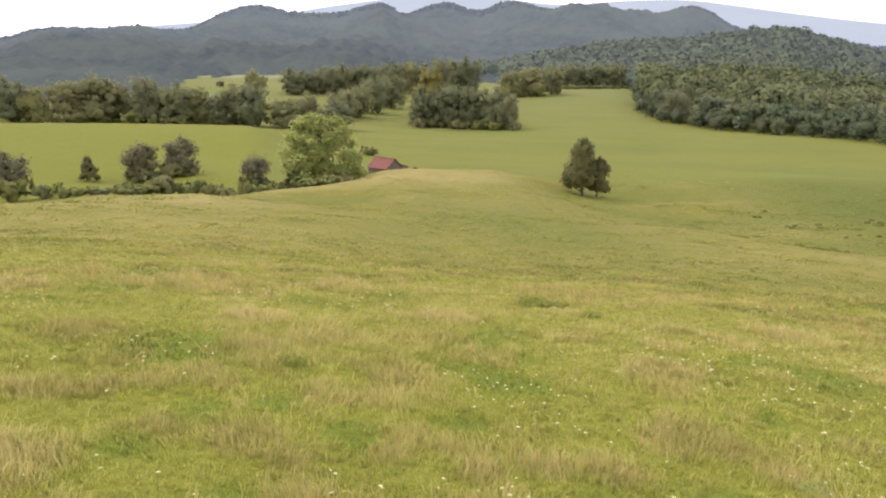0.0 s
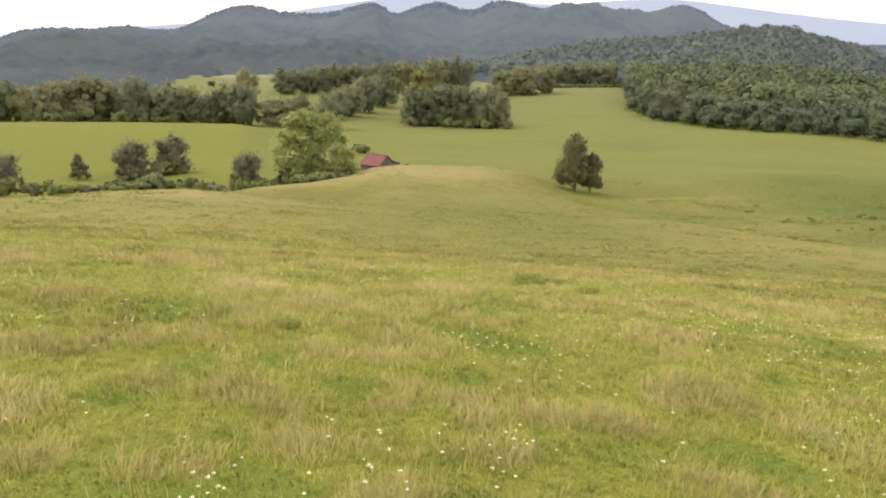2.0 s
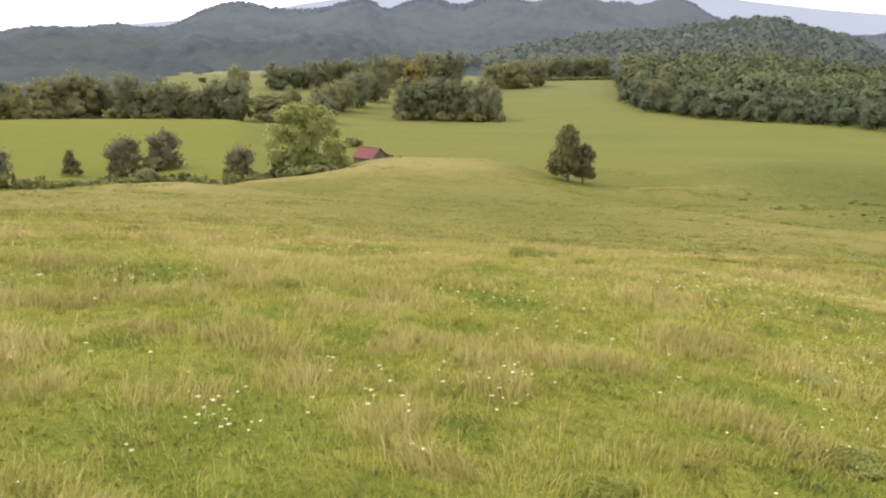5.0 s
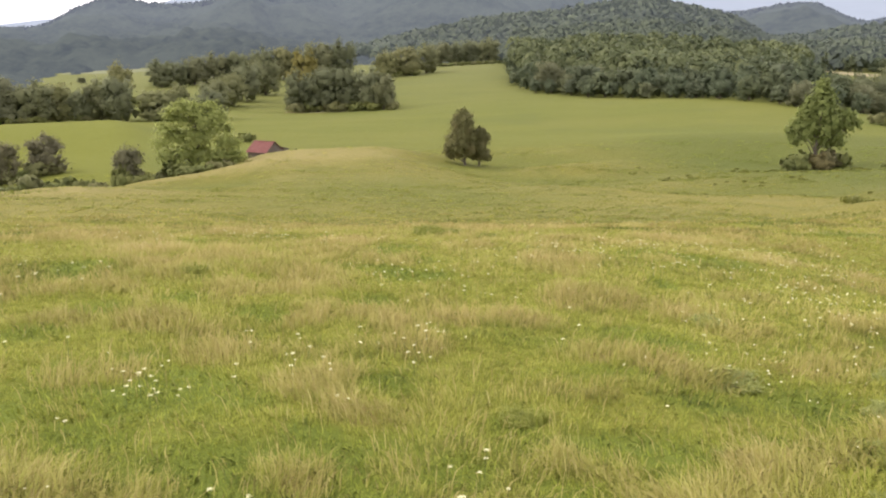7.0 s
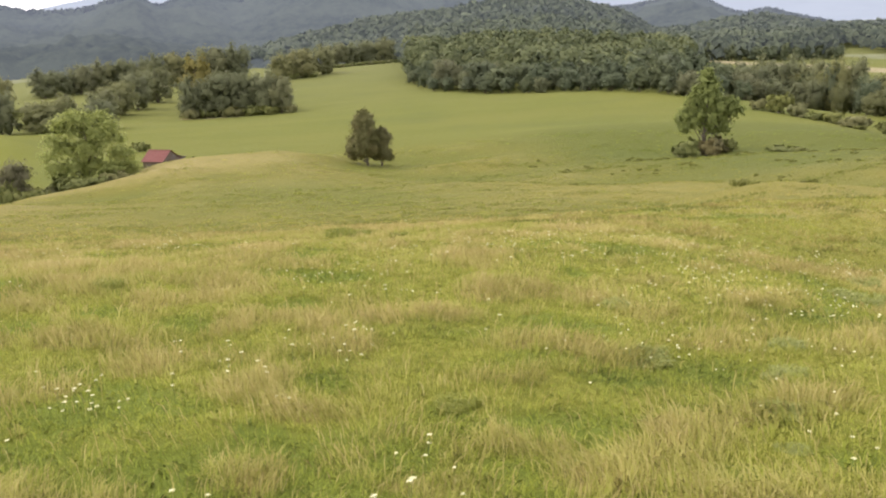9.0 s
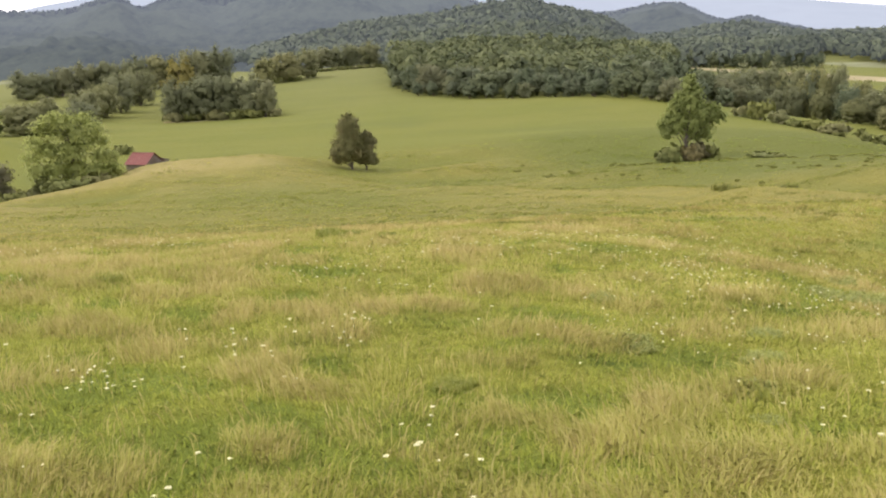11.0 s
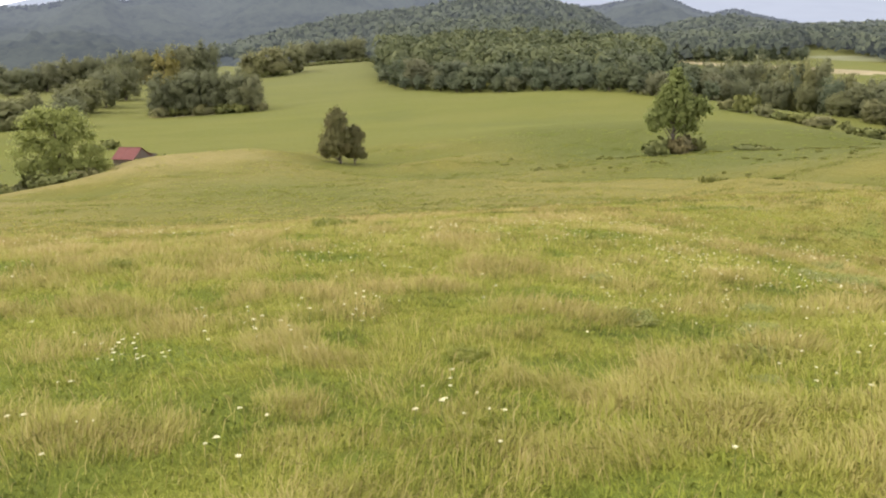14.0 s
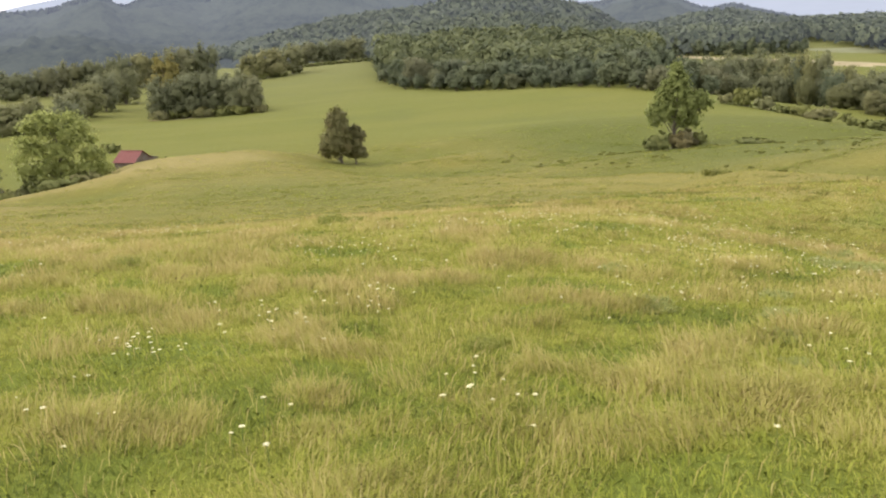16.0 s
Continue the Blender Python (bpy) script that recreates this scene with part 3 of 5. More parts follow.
# ---- wooded ridges in the distance ----
RIDGE_AZ = (-60, -38, -27.3, -25.5, -21.7, -19.5, -18.2, -16, -14.9, -13, -12, -10.4, -8.9, -7.2, -5.5, -4.6, -2.8, -1.7, -0.4, 2, 3.6, 6.2, 8.4, 11.3, 13.5, 15.2, 16.1, 17.5, 18.2, 22, 26.6, 29, 31, 32.8, 33.4, 35.4, 36.4, 38.1, 39.7, 41.2, 42.4, 43.3, 46, 75)
RIDGE_EL = (-1, -1.2, -0.4, 0.2, 0.42, 0.58, 0.45, 0.8, 1.42, 2.05, 2.12, 1.84, 1.77, 1.9, 2.38, 2.58, 1.98, 2.42, 2.74, 2.33, 2.93, 2.58, 2.56, 2.42, 2.47, 2.87, 2.72, 1.93, 1.64, 1.3, 0.75, 1.08, 1.07, 0.25, 0.06, 0.15, -0.15, -0.6, -0.98, -0.87, -1.27, -1.6, -1.8, -1.8)
WOODS_AZ = (-8, 0, 3.9, 7.5, 11.1, 14.6, 19.2, 21.2, 23.8, 26.5, 28.3, 30.1, 32, 34.5, 37.5, 40.5, 45, 60)
WOODS_EL = (-2.2, -1.6, -0.5, 0.35, 0.95, 1.2, 1.85, 1.95, 1.3, 0.55, -0.5, -0.6, -0.25, 0.0, -0.5, -1.3, -2.0, -2.0)
BLUE_AZ = (-60, -24, -20.1, -17.8, -15.7, -12.5, -9.7, -6.5, -3.6, 1.9, 7.4, 11.6, 15.5, 17.8, 21.1, 24.3, 30, 35, 40.8, 43.5, 70)
BLUE_EL = (-0.5, 0.2, 0.68, 0.95, 1.15, 1.2, 2.05, 2.65, 3.1, 3.35, 3.0, 3.35, 3.4, 3.15, 2.75, 2.4, 1.95, 1.6, 0.9, 0.6, 0.5)
EYE_Z = 4.0


def ridge_height(az, r, azs, els, r0, r1, rough, seed, crest_r, lower=0.0):
    """Height of a ridge that rises from r0 to its crest and falls again behind it."""
    el = hermite(az, azs, els) - lower
    crest = EYE_Z + crest_r * np.tan(np.radians(el))
    x, y = polar(r, az)
    foot = -29.0 + 4.5 * np.clip((-20 - az) / 4, 0, 1)
    u = np.clip((r - r0) / (crest_r - r0), 0, 1)
    foot = foot - 30 * np.clip((r0 + 30 - r) / 60, 0, 1)
    spur = 0.55 * vnoise(x, y, 1 / 300, seed, 4) + 0.6 * (1 - np.abs(2 * vnoise(x, y, 1 / 430, seed + 5, 2) - 1)) ** 1.5 - 0.12
    shape = u ** 0.85 * (0.62 + 0.38 * u) + (spur - 0.5) * rough * np.sin(np.pi * np.clip(u, 0, 1)) * 1.1
    back = np.clip((r - crest_r) / (r1 - crest_r), 0, 1)
    h = foot + (crest - foot) * np.clip(shape, -0.1, 1.02)
    return h - (h - foot) * back ** 2 * 0.6


def ridge_foot(az):
    return np.interp(az, (-21, -18, -16.5, -15, -13, -11, -8, 11, 14), (450, 470, 600, 700, 800, 850, 740, 800, 1050))


def main_ridge(az, r):
    return ridge_height(az, r, RIDGE_AZ, RIDGE_EL, ridge_foot(az), 2900, 1.0, 21, 2350, 0.03)


def woods_hill(az, r):
    foot = np.interp(az, (8, 12.4, 13.0, 30, 31.5, 38, 39.5, 41, 43.5, 47), (840, 840, 440, 430, 612, 622, 760, 700, 580, 500))
    return ridge_height(az, r, WOODS_AZ, WOODS_EL, foot, 1600, 0.35, 31, 1150, 0.75)


def blue_ridge(az, r):
    return ridge_height(az, r, BLUE_AZ, BLUE_EL, 3300, 4600, 0.3, 41, 4300)


def build_ridge(name, func, az0, az1, daz, radii, mat, label, kind, rough=0.0):
    az = np.arange(az0, az1, daz)
    rr, aa = np.meshgrid(radii, az, indexing="ij")
    x, y = polar(rr, aa)
    crowns = rough * (vnoise(x, y, 1 / 15, 71, 2) ** 1.3 - 0.4) * np.clip(rr / 900, 0.5, 1)
    v = np.stack([x, y, func(aa, rr) + crowns], -1).reshape(-1, 3)
    tagged(new(name, mesh_from(name, v, grid_faces(len(radii), len(az))[:, ::-1], mat, True)), label, "hills", kind=kind)


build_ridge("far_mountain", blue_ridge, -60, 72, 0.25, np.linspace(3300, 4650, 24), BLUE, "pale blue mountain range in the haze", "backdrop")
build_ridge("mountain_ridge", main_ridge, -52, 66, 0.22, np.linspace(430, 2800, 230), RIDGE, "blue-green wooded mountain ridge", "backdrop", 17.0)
build_ridge("forest_hill", woods_hill, -8, 60, 0.3, np.linspace(430, 1500, 70), plain_material("forest_floor", (0.03, 0.045, 0.018), (0.07, 0.09, 0.035), 0.2), "dark wooded hillside behind the pasture", "structure")


def canopy(name, az, r, z, leaves, crown, mat, seed, label, slope=None, soft=0.9):
    """Many far crowns in one mesh; with a slope they take on the light of the ground below."""
    rng = np.random.default_rng(seed)
    x, y = polar(r, az)
    n = len(x)
    crown = np.broadcast_to(crown, n)
    w = crown * rng.uniform(0.7, 1.35, n)
    d = rng.normal(0, 1, (n, leaves, 3))
    d /= np.linalg.norm(d, axis=2, keepdims=True)
    d[:, :, 2] = np.abs(d[:, :, 2]) * 1.1 - 0.25
    rad = w[:, None] * 0.5 * rng.uniform(0.75, 1.12, (n, leaves))
    h = w * rng.uniform(0.85, 1.25, n)
    c = np.stack([x, y, z + h * 0.55], -1)[:, None, :] + d * rad[:, :, None] * np.array([1, 1, 1.15])
    lie = 0.0
    if slope is not None:
        e = 12.0
        def at(px, py):
            return slope(np.degrees(np.arctan2(px, py)), np.hypot(px, py))
        up = np.stack([at(x - e, y) - at(x + e, y), at(x, y - e) - at(x, y + e), np.full(n, 2 * e * 0.3)], -1)
        lie = np.repeat(up / np.linalg.norm(up, axis=1, keepdims=True), leaves, axis=0)
    me = foliage_mesh(name, c.reshape(-1, 3), d.reshape(-1, 3), np.repeat(crown, leaves) * 1.9 / math.sqrt(leaves), rng, mat, soft, 0.25, lie=lie)
    me.attributes.new("tone", "FLOAT", "POINT").data.foreach_set("value", np.repeat(np.clip(rng.normal(0.5, 0.27, n), 0, 1), leaves * 4).astype(np.float32))
    tagged(new(name, me), label, "woods", kind="stuff")


def scatter(rng, n, az0, az1, r0, r1):
    az = rng.uniform(az0, az1, n)
    r = np.sqrt(rng.uniform(r0 ** 2, r1 ** 2, n))
    return az, r


# near edge of the wood: range by direction
EDGE_AZ = (4, 9, 11.5, 13.1, 17, 22, 26, 30, 33, 36)
EDGE_R = (800, 800, 760, 445, 395, 352, 325, 305, 300, 340)


def plant_woods():
    rng = np.random.default_rng(5)
    # slope close above the pasture
    for name, n, r0, r1, leaves, crown, seed in (("forest_slope", 1500, 380, 640, 80, 11.0, 1), ("forest_slope", 2600, 600, 900, 44, 12.0, 2), ("forest_slope", 4200, 880, 1300, 20, 13.0, 3)):
        az, r = scatter(rng, n, 2, 47, r0, r1)
        edge = np.interp(az, EDGE_AZ, EDGE_R)
        keep = (r > edge + 45) & ~((az > 31.0) & (r < np.interp(az, (38, 39.5, 41, 43.5, 47), (620, 765, 705, 585, 505)))) & ~((az < 12.2) & (r < 800)) & ~((az > 30.5) & (r0 < 500))
        az, r = az[keep], r[keep]
        x, y = polar(r, az)
        z = np.maximum(land(x, y), woods_hill(az, r))
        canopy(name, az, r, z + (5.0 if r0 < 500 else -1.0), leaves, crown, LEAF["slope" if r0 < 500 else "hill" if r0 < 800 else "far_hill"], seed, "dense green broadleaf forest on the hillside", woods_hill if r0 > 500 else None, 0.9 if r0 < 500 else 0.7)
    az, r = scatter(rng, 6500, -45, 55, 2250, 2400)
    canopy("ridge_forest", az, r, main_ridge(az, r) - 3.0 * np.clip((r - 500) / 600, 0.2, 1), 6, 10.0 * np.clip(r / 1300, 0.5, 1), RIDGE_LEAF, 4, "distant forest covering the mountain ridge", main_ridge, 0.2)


plant_woods()

# ---- trees of the valley ----
PROTO = {
    "oak_a": tree("tree", 18, 17, 0.6, "round", "oak", 3500, 0.74, 11, "dark green broadleaf tree in a treeline", trunk=0.4),
    "oak_b": tree("tree", 18, 17, 0.4, "oval", "oak", 3500, 0.74, 12, "dark green oak in a treeline", trunk=0.4),
    "olive_a": tree("tree", 18, 17, 0.5, "round", "olive", 3500, 0.74, 13, "olive-green rounded tree in a treeline", trunk=0.35),
    "olive_b": tree("tree", 18, 17, 0.5, "oval", "olive", 3500, 0.74, 14, "olive-green broadleaf tree in a hedgerow", trunk=0.35),
    "wood_a": tree("tree", 18, 14, 1.0, "round", "wood", 1900, 0.92, 15, "green broadleaf tree at the forest edge", trunk=0.35),
    "wood_b": tree("tree", 18, 13, 0.8, "oval", "wood", 1900, 0.92, 16, "green broadleaf tree at the forest edge", trunk=0.35),
    "dusk_a": tree("tree", 18, 17, 0.4, "round", "dusk", 3500, 0.74, 20, "small dusky olive-brown tree in the bright field", trunk=0.4),
    "dusk_b": tree("tree", 18, 17, 0.4, "oval", "dusk", 3500, 0.74, 21, "small dusky olive-brown tree in the bright field", trunk=0.4),
    "amber": tree("tree", 18, 14, 2.0, "oval", "amber", 1500, 1.0, 17, "tall tree with yellowing leaves", trunk=0.35),
    "cone": tree("cedar_tree", 6, 4.6, 0.3, "cone", "cedar", 1100, 0.42, 18, "small dark cedar in the pasture", trunk=0.12),
}
SHRUBS = [shrub("bush", 2.6, 4.2, leaf, 680, 0.42, s, lab) for leaf, s, lab in (("shrub", 61, "green bush in the overgrown hollow"), ("olive", 62, "olive-green bush in the overgrown hollow"), ("shrub", 63, "leafy green bush in the hedgerow"), ("brush", 64, "brownish dry brush round the foot of the lone tree"))]
rnd = random.Random(8)


def plant(rows, kinds, group, unit=18.0, wide=16.0):
    for i, (x, y, h, w) in enumerate(rows):
        kind = kinds[i % len(kinds)]
        ob = place(PROTO[kind], x, y, rnd.uniform(0, 6.28), w / wide, h / unit)
        tagged(ob, group=group)


LEFT_TREELINE = (
    (-152.4, 298.3, 15.8, 15.6),
    (-143.3, 297.3, 13.6, 13.2),
    (-137.0, 305.7, 16.4, 15.6),
    (-127.6, 309.8, 18.2, 20.1),
    (-122.5, 317.2, 16.0, 10.2),
    (-109.2, 311.4, 18.4, 16.5),
    (-99.1, 312.7, 15.3, 16.4),
    (-94.5, 321.4, 15.4, 15.6),
    (-85.4, 318.8, 12.5, 11.0),
    (-79.4, 320.3, 15.7, 13.2),
    (-72.3, 316.9, 17.4, 15.2),
    (-97.2, 429.1, 21.3, 14.7),
    (-59.8, 316.4, 12.3, 16.1),
    (-53.0, 325.7, 14.1, 13.2),
    (-41.8, 322.3, 12.0, 16.2),
)
plant(LEFT_TREELINE, ("oak_a", "olive_a", "olive_b", "olive_a", "olive_b", "oak_b", "oak_a", "olive_b", "oak_b", "oak_a", "oak_b", "olive_a", "olive_b", "olive_a"), "trees behind the bright field")
MID_TREES = (
    (-95.0, 531.6, 17.1, 20.9),
    (-77.8, 544.5, 18.8, 16.5),
    (-66.0, 556.1, 19.7, 16.8),
    (-52.4, 557.5, 20.8, 16.8),
    (-38.3, 563.7, 21.7, 16.9),
    (-24.7, 569.5, 23.3, 19.0),
    (-1.7, 560.0, 26.0, 24.3),
    (13.5, 559.8, 26.0, 18.7),
    (-50.0, 402.0, 14.5, 17.0),
    (-44.0, 420.0, 17.5, 18.0),
    (-39.0, 446.0, 20.0, 19.0),
    (-31.0, 476.0, 21.0, 19.0),
    (-9.5, 424.9, 28.3, 19.8),
    (-10.5, 389.9, 19.2, 16.9),
    (0.4, 392.0, 21.6, 19.6),
    (10.6, 389.9, 20.8, 16.9),
    (19.8, 384.5, 19.9, 16.7),
    (25.9, 379.1, 17.5, 13.9),
    (40.4, 558.5, 17.9, 18.7),
    (54.5, 567.4, 20.7, 23.6),
    (70.1, 580.8, 20.2, 21.4),
)
plant(MID_TREES, ("oak_a", "oak_b", "oak_a", "oak_b", "oak_a", "olive_b", "oak_b", "oak_a", "oak_b", "olive_b", "oak_b", "oak_a", "amber", "oak_a", "oak_b", "oak_b", "oak_a", "oak_b", "olive_a", "olive_b", "oak_a"), "trees of the mid-valley hedgerows")
BACK_TREES = (
    (94.9, 693.5, 20.0, 23.3),
    (106.9, 691.8, 18.8, 21.0),
    (121.6, 699.5, 21.3, 23.7),
    (134.7, 697.1, 21.6, 23.7),
    (-153.3, 580.1, 4.3, 6.4),
    (-146.2, 581.9, 2.1, 5.6),
)
plant(BACK_TREES, ("oak_b", "oak_a"), "trees at the top of the pasture")
RIGHT_TREES = (
    (225.5, 340.2, 19.6, 12.2),
    (230.1, 324.9, 21.5, 14.6),
    (232.6, 310.8, 23.5, 15.5),
    (232.6, 298.2, 23.1, 13.9),
    (233.8, 284.4, 23.8, 12.3),
    (238.5, 280.5, 24.1, 11.0),
    (232.1, 259.5, 17.7, 13.9),
    (223.5, 240.3, 14.0, 12.0),
    (227.6, 236.4, 15.6, 15.3),
    (227.9, 222.0, 15.6, 12.7),
)
plant(RIGHT_TREES, ("oak_b", "olive_b", "oak_a", "oak_b", "olive_a"), "trees in the side valley")

for (x0, y0, h0, w0), (x1, y1, h1, w1) in zip(MID_TREES[:7], MID_TREES[1:8]):   # close the far hedgerow
    ob = place(PROTO[rnd.choice(("oak_a", "oak_b"))], (x0 + x1) / 2, (y0 + y1) / 2 + 4, rnd.uniform(0, 6.28), (w0 + w1) / 32 * 0.9, (h0 + h1) / 36 * 0.85)
    tagged(ob, group="trees of the mid-valley hedgerows")
for x, y, h, w in RIGHT_TREES:           # the row in the side valley is two trees deep
    ob = place(PROTO[rnd.choice(("olive_a", "oak_b", "olive_b"))], x * 0.945 + rnd.uniform(-5, 5), y * 0.945 + rnd.uniform(-4, 4), rnd.uniform(0, 6.28), w / 16 * rnd.uniform(0.6, 0.8), h / 18 * rnd.uniform(0.45, 0.65))
    tagged(ob, group="trees in the side valley")
    for k in range(2):
        ob = place(PROTO[rnd.choice(("oak_b", "olive_b", "wood_a", "oak_a"))], x + rnd.uniform(-8, 8), y + rnd.uniform(-2, 14), rnd.uniform(0, 6.28), w / 16 * rnd.uniform(0.8, 1.15), h / 18 * rnd.uniform(0.7, 1.0))
        tagged(ob, group="trees in the side valley")
for i in range(30):                      # lower and inner trees that close the lines
    src = rnd.choice(LEFT_TREELINE[:10] + MID_TREES[:8] + MID_TREES[12:20])
    place(PROTO[rnd.choice(("oak_a", "oak_b", "olive_b"))], src[0] + rnd.uniform(-9, 9), src[1] + rnd.uniform(4, 26), rnd.uniform(0, 6.28), rnd.uniform(0.55, 0.85), rnd.uniform(0.45, 0.7))
for i in range(60):                      # undergrowth at the feet of the lines
    src = rnd.choice(LEFT_TREELINE[:10] + LEFT_TREELINE[11:] + MID_TREES[13:])
    tagged(place(SHRUBS[i % 3], src[0] + rnd.uniform(-9, 9), src[1] + rnd.uniform(-5, 2), rnd.uniform(0, 6.28), rnd.uniform(1.2, 2.2), rnd.uniform(1.0, 2.2), "undergrowth bush at the foot of the treeline"), group="undergrowth")


def forest_edge():
    az = 12.9
    while az < 36:
        edge = float(np.interp(az, EDGE_AZ, EDGE_R))
        for row in range(4):
            r = edge + row * 13 + rnd.uniform(-3, 5)
            a = az + rnd.uniform(-0.35, 0.35)
            x, y = polar(r, a)
            k = rnd.uniform(0.62, 0.98) * (0.72 if row == 0 else 1.0)
            ob = place(PROTO[rnd.choice(("wood_a", "wood_b", "wood_a", "oak_b"))], float(x), float(y), rnd.uniform(0, 6.28), k * 1.18, k * rnd.uniform(0.75, 1.0))
            tagged(ob, group="forest edge")
        az += 8.8 / edge * 57.3
    for az in np.arange(31.3, 39.5, 0.62):  # foot of the wooded hill beyond the hay
        x, y = polar(622 + rnd.uniform(-5, 8), az)
        ob = place(PROTO["wood_b"], float(x), float(y), rnd.uniform(0, 6.28), rnd.uniform(0.7, 1.0), rnd.uniform(0.5, 0.75))
        tagged(ob, group="forest edge")
    for r in np.arange(455, 760, 9.5):   # side of the wood along the upper pasture
        x, y = polar(r + rnd.uniform(-2, 2), 13.2 + rnd.uniform(0.0, 0.7))
        k = rnd.uniform(0.6, 0.95)
        ob = place(PROTO[rnd.choice(("wood_a", "wood_b"))], float(x), float(y), rnd.uniform(0, 6.28), k, k)
        tagged(ob, group="forest edge")


forest_edge()

# single trees and bushes round the hollow
plant(((-62.8, 174.2, 8.2, 9.0), (-56.4, 179.2, 9.0, 8.6), (-76.2, 146.4, 7.6, 8.6)), ("dusk_a", "dusk_b", "dusk_b"), "small trees in the bright field")
for i, (x, y, s) in enumerate(((-63.2, 172.8, 1.5), (-60.5, 173.5, 1.1), (-57.2, 177.6, 1.6), (-76.6, 145.0, 1.5), (-54.8, 178.2, 1.0))):
    tagged(place(SHRUBS[1 + i % 2], x, y, i * 1.7, s, s * 0.95, "olive-green bush at the foot of the small trees"), group="brush of the hollow")
plant(((-33.4, 147.0, 9.0, 6.6),), ("dusk_a",), "small trees of the hollow")
plant(((-72.6, 171.0, 5.2, 4.4), (-74.3, 150.7, 2.5, 1.2)), ("cone",), "cedars of the hollow", 6.0, 4.6)
for i, (x, y, h, w) in enumerate((
    (-69.3, 133.0, 3.6, 4.0),
    (-65.0, 135.2, 2.5, 3.0),
    (-61.9, 134.4, 2.0, 3.0),
    (-60.4, 137.3, 1.8, 3.4),
    (-58.0, 140.5, 1.9, 4.1),
    (-55.8, 144.6, 2.3, 4.1),
    (-53.8, 148.6, 2.9, 4.6),
    (-50.8, 151.7, 3.9, 4.7),
    (-46.6, 153.1, 4.5, 4.3),
    (-42.3, 152.2, 5.2, 3.2),
    (-37.1, 145.3, 5.4, 4.4),
    (-34.1, 144.0, 6.1, 3.9),
    (-30.5, 142.8, 3.3, 3.9),
    (-28.5, 147.3, 5.0, 4.0),
    (-25.3, 145.8, 3.5, 4.3),
    (-22.1, 144.3, 2.0, 4.9),
    (-18.8, 148.8, 2.5, 5.0),
    (-17.0, 155.1, 2.0, 4.2),
)):
    ob = place(SHRUBS[i % 3], x, y, rnd.uniform(0, 6.28), w / 4.2 * 1.2, max(h, 2.2) / 2.6 * rnd.uniform(0.7, 1.35))
    tagged(ob, group="brush of the hollow")
HEDGE = []
for i, (x, y, h, w) in enumerate((
    (153.4, 210.1, 6.7, 5.5),
    (154.8, 204.1, 4.5, 5.5),
    (154.2, 194.5, 3.0, 3.6),
    (155.4, 188.4, 3.8, 5.9),
    (155.0, 180.8, 4.0, 7.0),
    (154.2, 170.9, 3.5, 4.0),
    (153.6, 162.0, 3.2, 5.4),
    (152.3, 218.3, 3.9, 4.6),
    (153.9, 154.7, 3.1, 5.2),
)):
    HEDGE.append((x, y, h, w))
    ob = place(SHRUBS[i % 3], x, y, rnd.uniform(0, 6.28), w / 4.2 * 1.15, h / 2.6, "round bush of the hedgerow across the pasture")
    tagged(ob, group="hedgerow bushes")
HEDGE.sort()
for (x0, y0, h0, w0), (x1, y1, h1, w1) in zip(HEDGE, HEDGE[1:]):     # lower growth between them
    for u in (0.33, 0.66):
        ob = place(SHRUBS[rnd.randrange(3)], x0 + (x1 - x0) * u, y0 + (y1 - y0) * u, rnd.uniform(0, 6.28), 0.75, rnd.uniform(0.4, 0.75), "low bush of the hedgerow across the pasture")
        tagged(ob, group="hedgerow bushes")
for i in range(26):                      # low hedge at the top of the pasture
    x, y = 74 + i * 2.6, 640 + i * 1.2 + rnd.uniform(-2, 2)
    tagged(place(SHRUBS[i % 3], x, y, rnd.uniform(0, 6.28), 1.2, 1.3), group="far low hedge")

# the three trees that stand alone
lone = tree("cedar_tree", 10.7, 9.0, 0.8, "oval", "cedar", 9000, 0.34, 71, "dark cedar standing alone on the knoll", trunk=0.22, heart=0.72,
            masses=((-0.1, 0, 8.5, 1.9), (-0.5, 0.3, 7.0, 2.2), (-0.2, -0.5, 5.6, 2.1), (-2.8, 0, 2.8, 1.3), (-2.1, 0.4, 4.2, 1.5), (-1.1, -0.8, 3.3, 2.0), (0.6, 0.6, 3.4, 1.9), (1.5, -0.3, 2.9, 1.5), (0.2, 0.9, 9.6, 0.9), (1.0, 0.4, 5.2, 1.5), (-2.6, -0.3, 1.9, 0.8), (-1.0, 0.4, 2.2, 1.0), (0.9, -0.4, 2.0, 0.9)))
lone.matrix_basis = stand(25.2, 154.9, -0.16, 0.95)
mate = tree("cedar_tree", 7.6, 6.0, 0.6, "round", "cedar", 4000, 0.34, 72, "smaller cedar leaning beside the lone cedar", trunk=0.14, heart=0.62,
            masses=((0.3, 0, 6.2, 1.2), (0.9, 0.2, 5.0, 1.4), (0.4, -0.2, 4.0, 1.2), (0.3, 0, 2.2, 1.2), (1.2, 0.2, 2.0, 1.1), (-0.6, 0.2, 2.0, 1.1), (-1.0, 0, 3.5, 1.0), (1.4, 0, 1.5, 0.8)))
mate.matrix_basis = stand(28.1, 155.3, -0.16, 0.95)
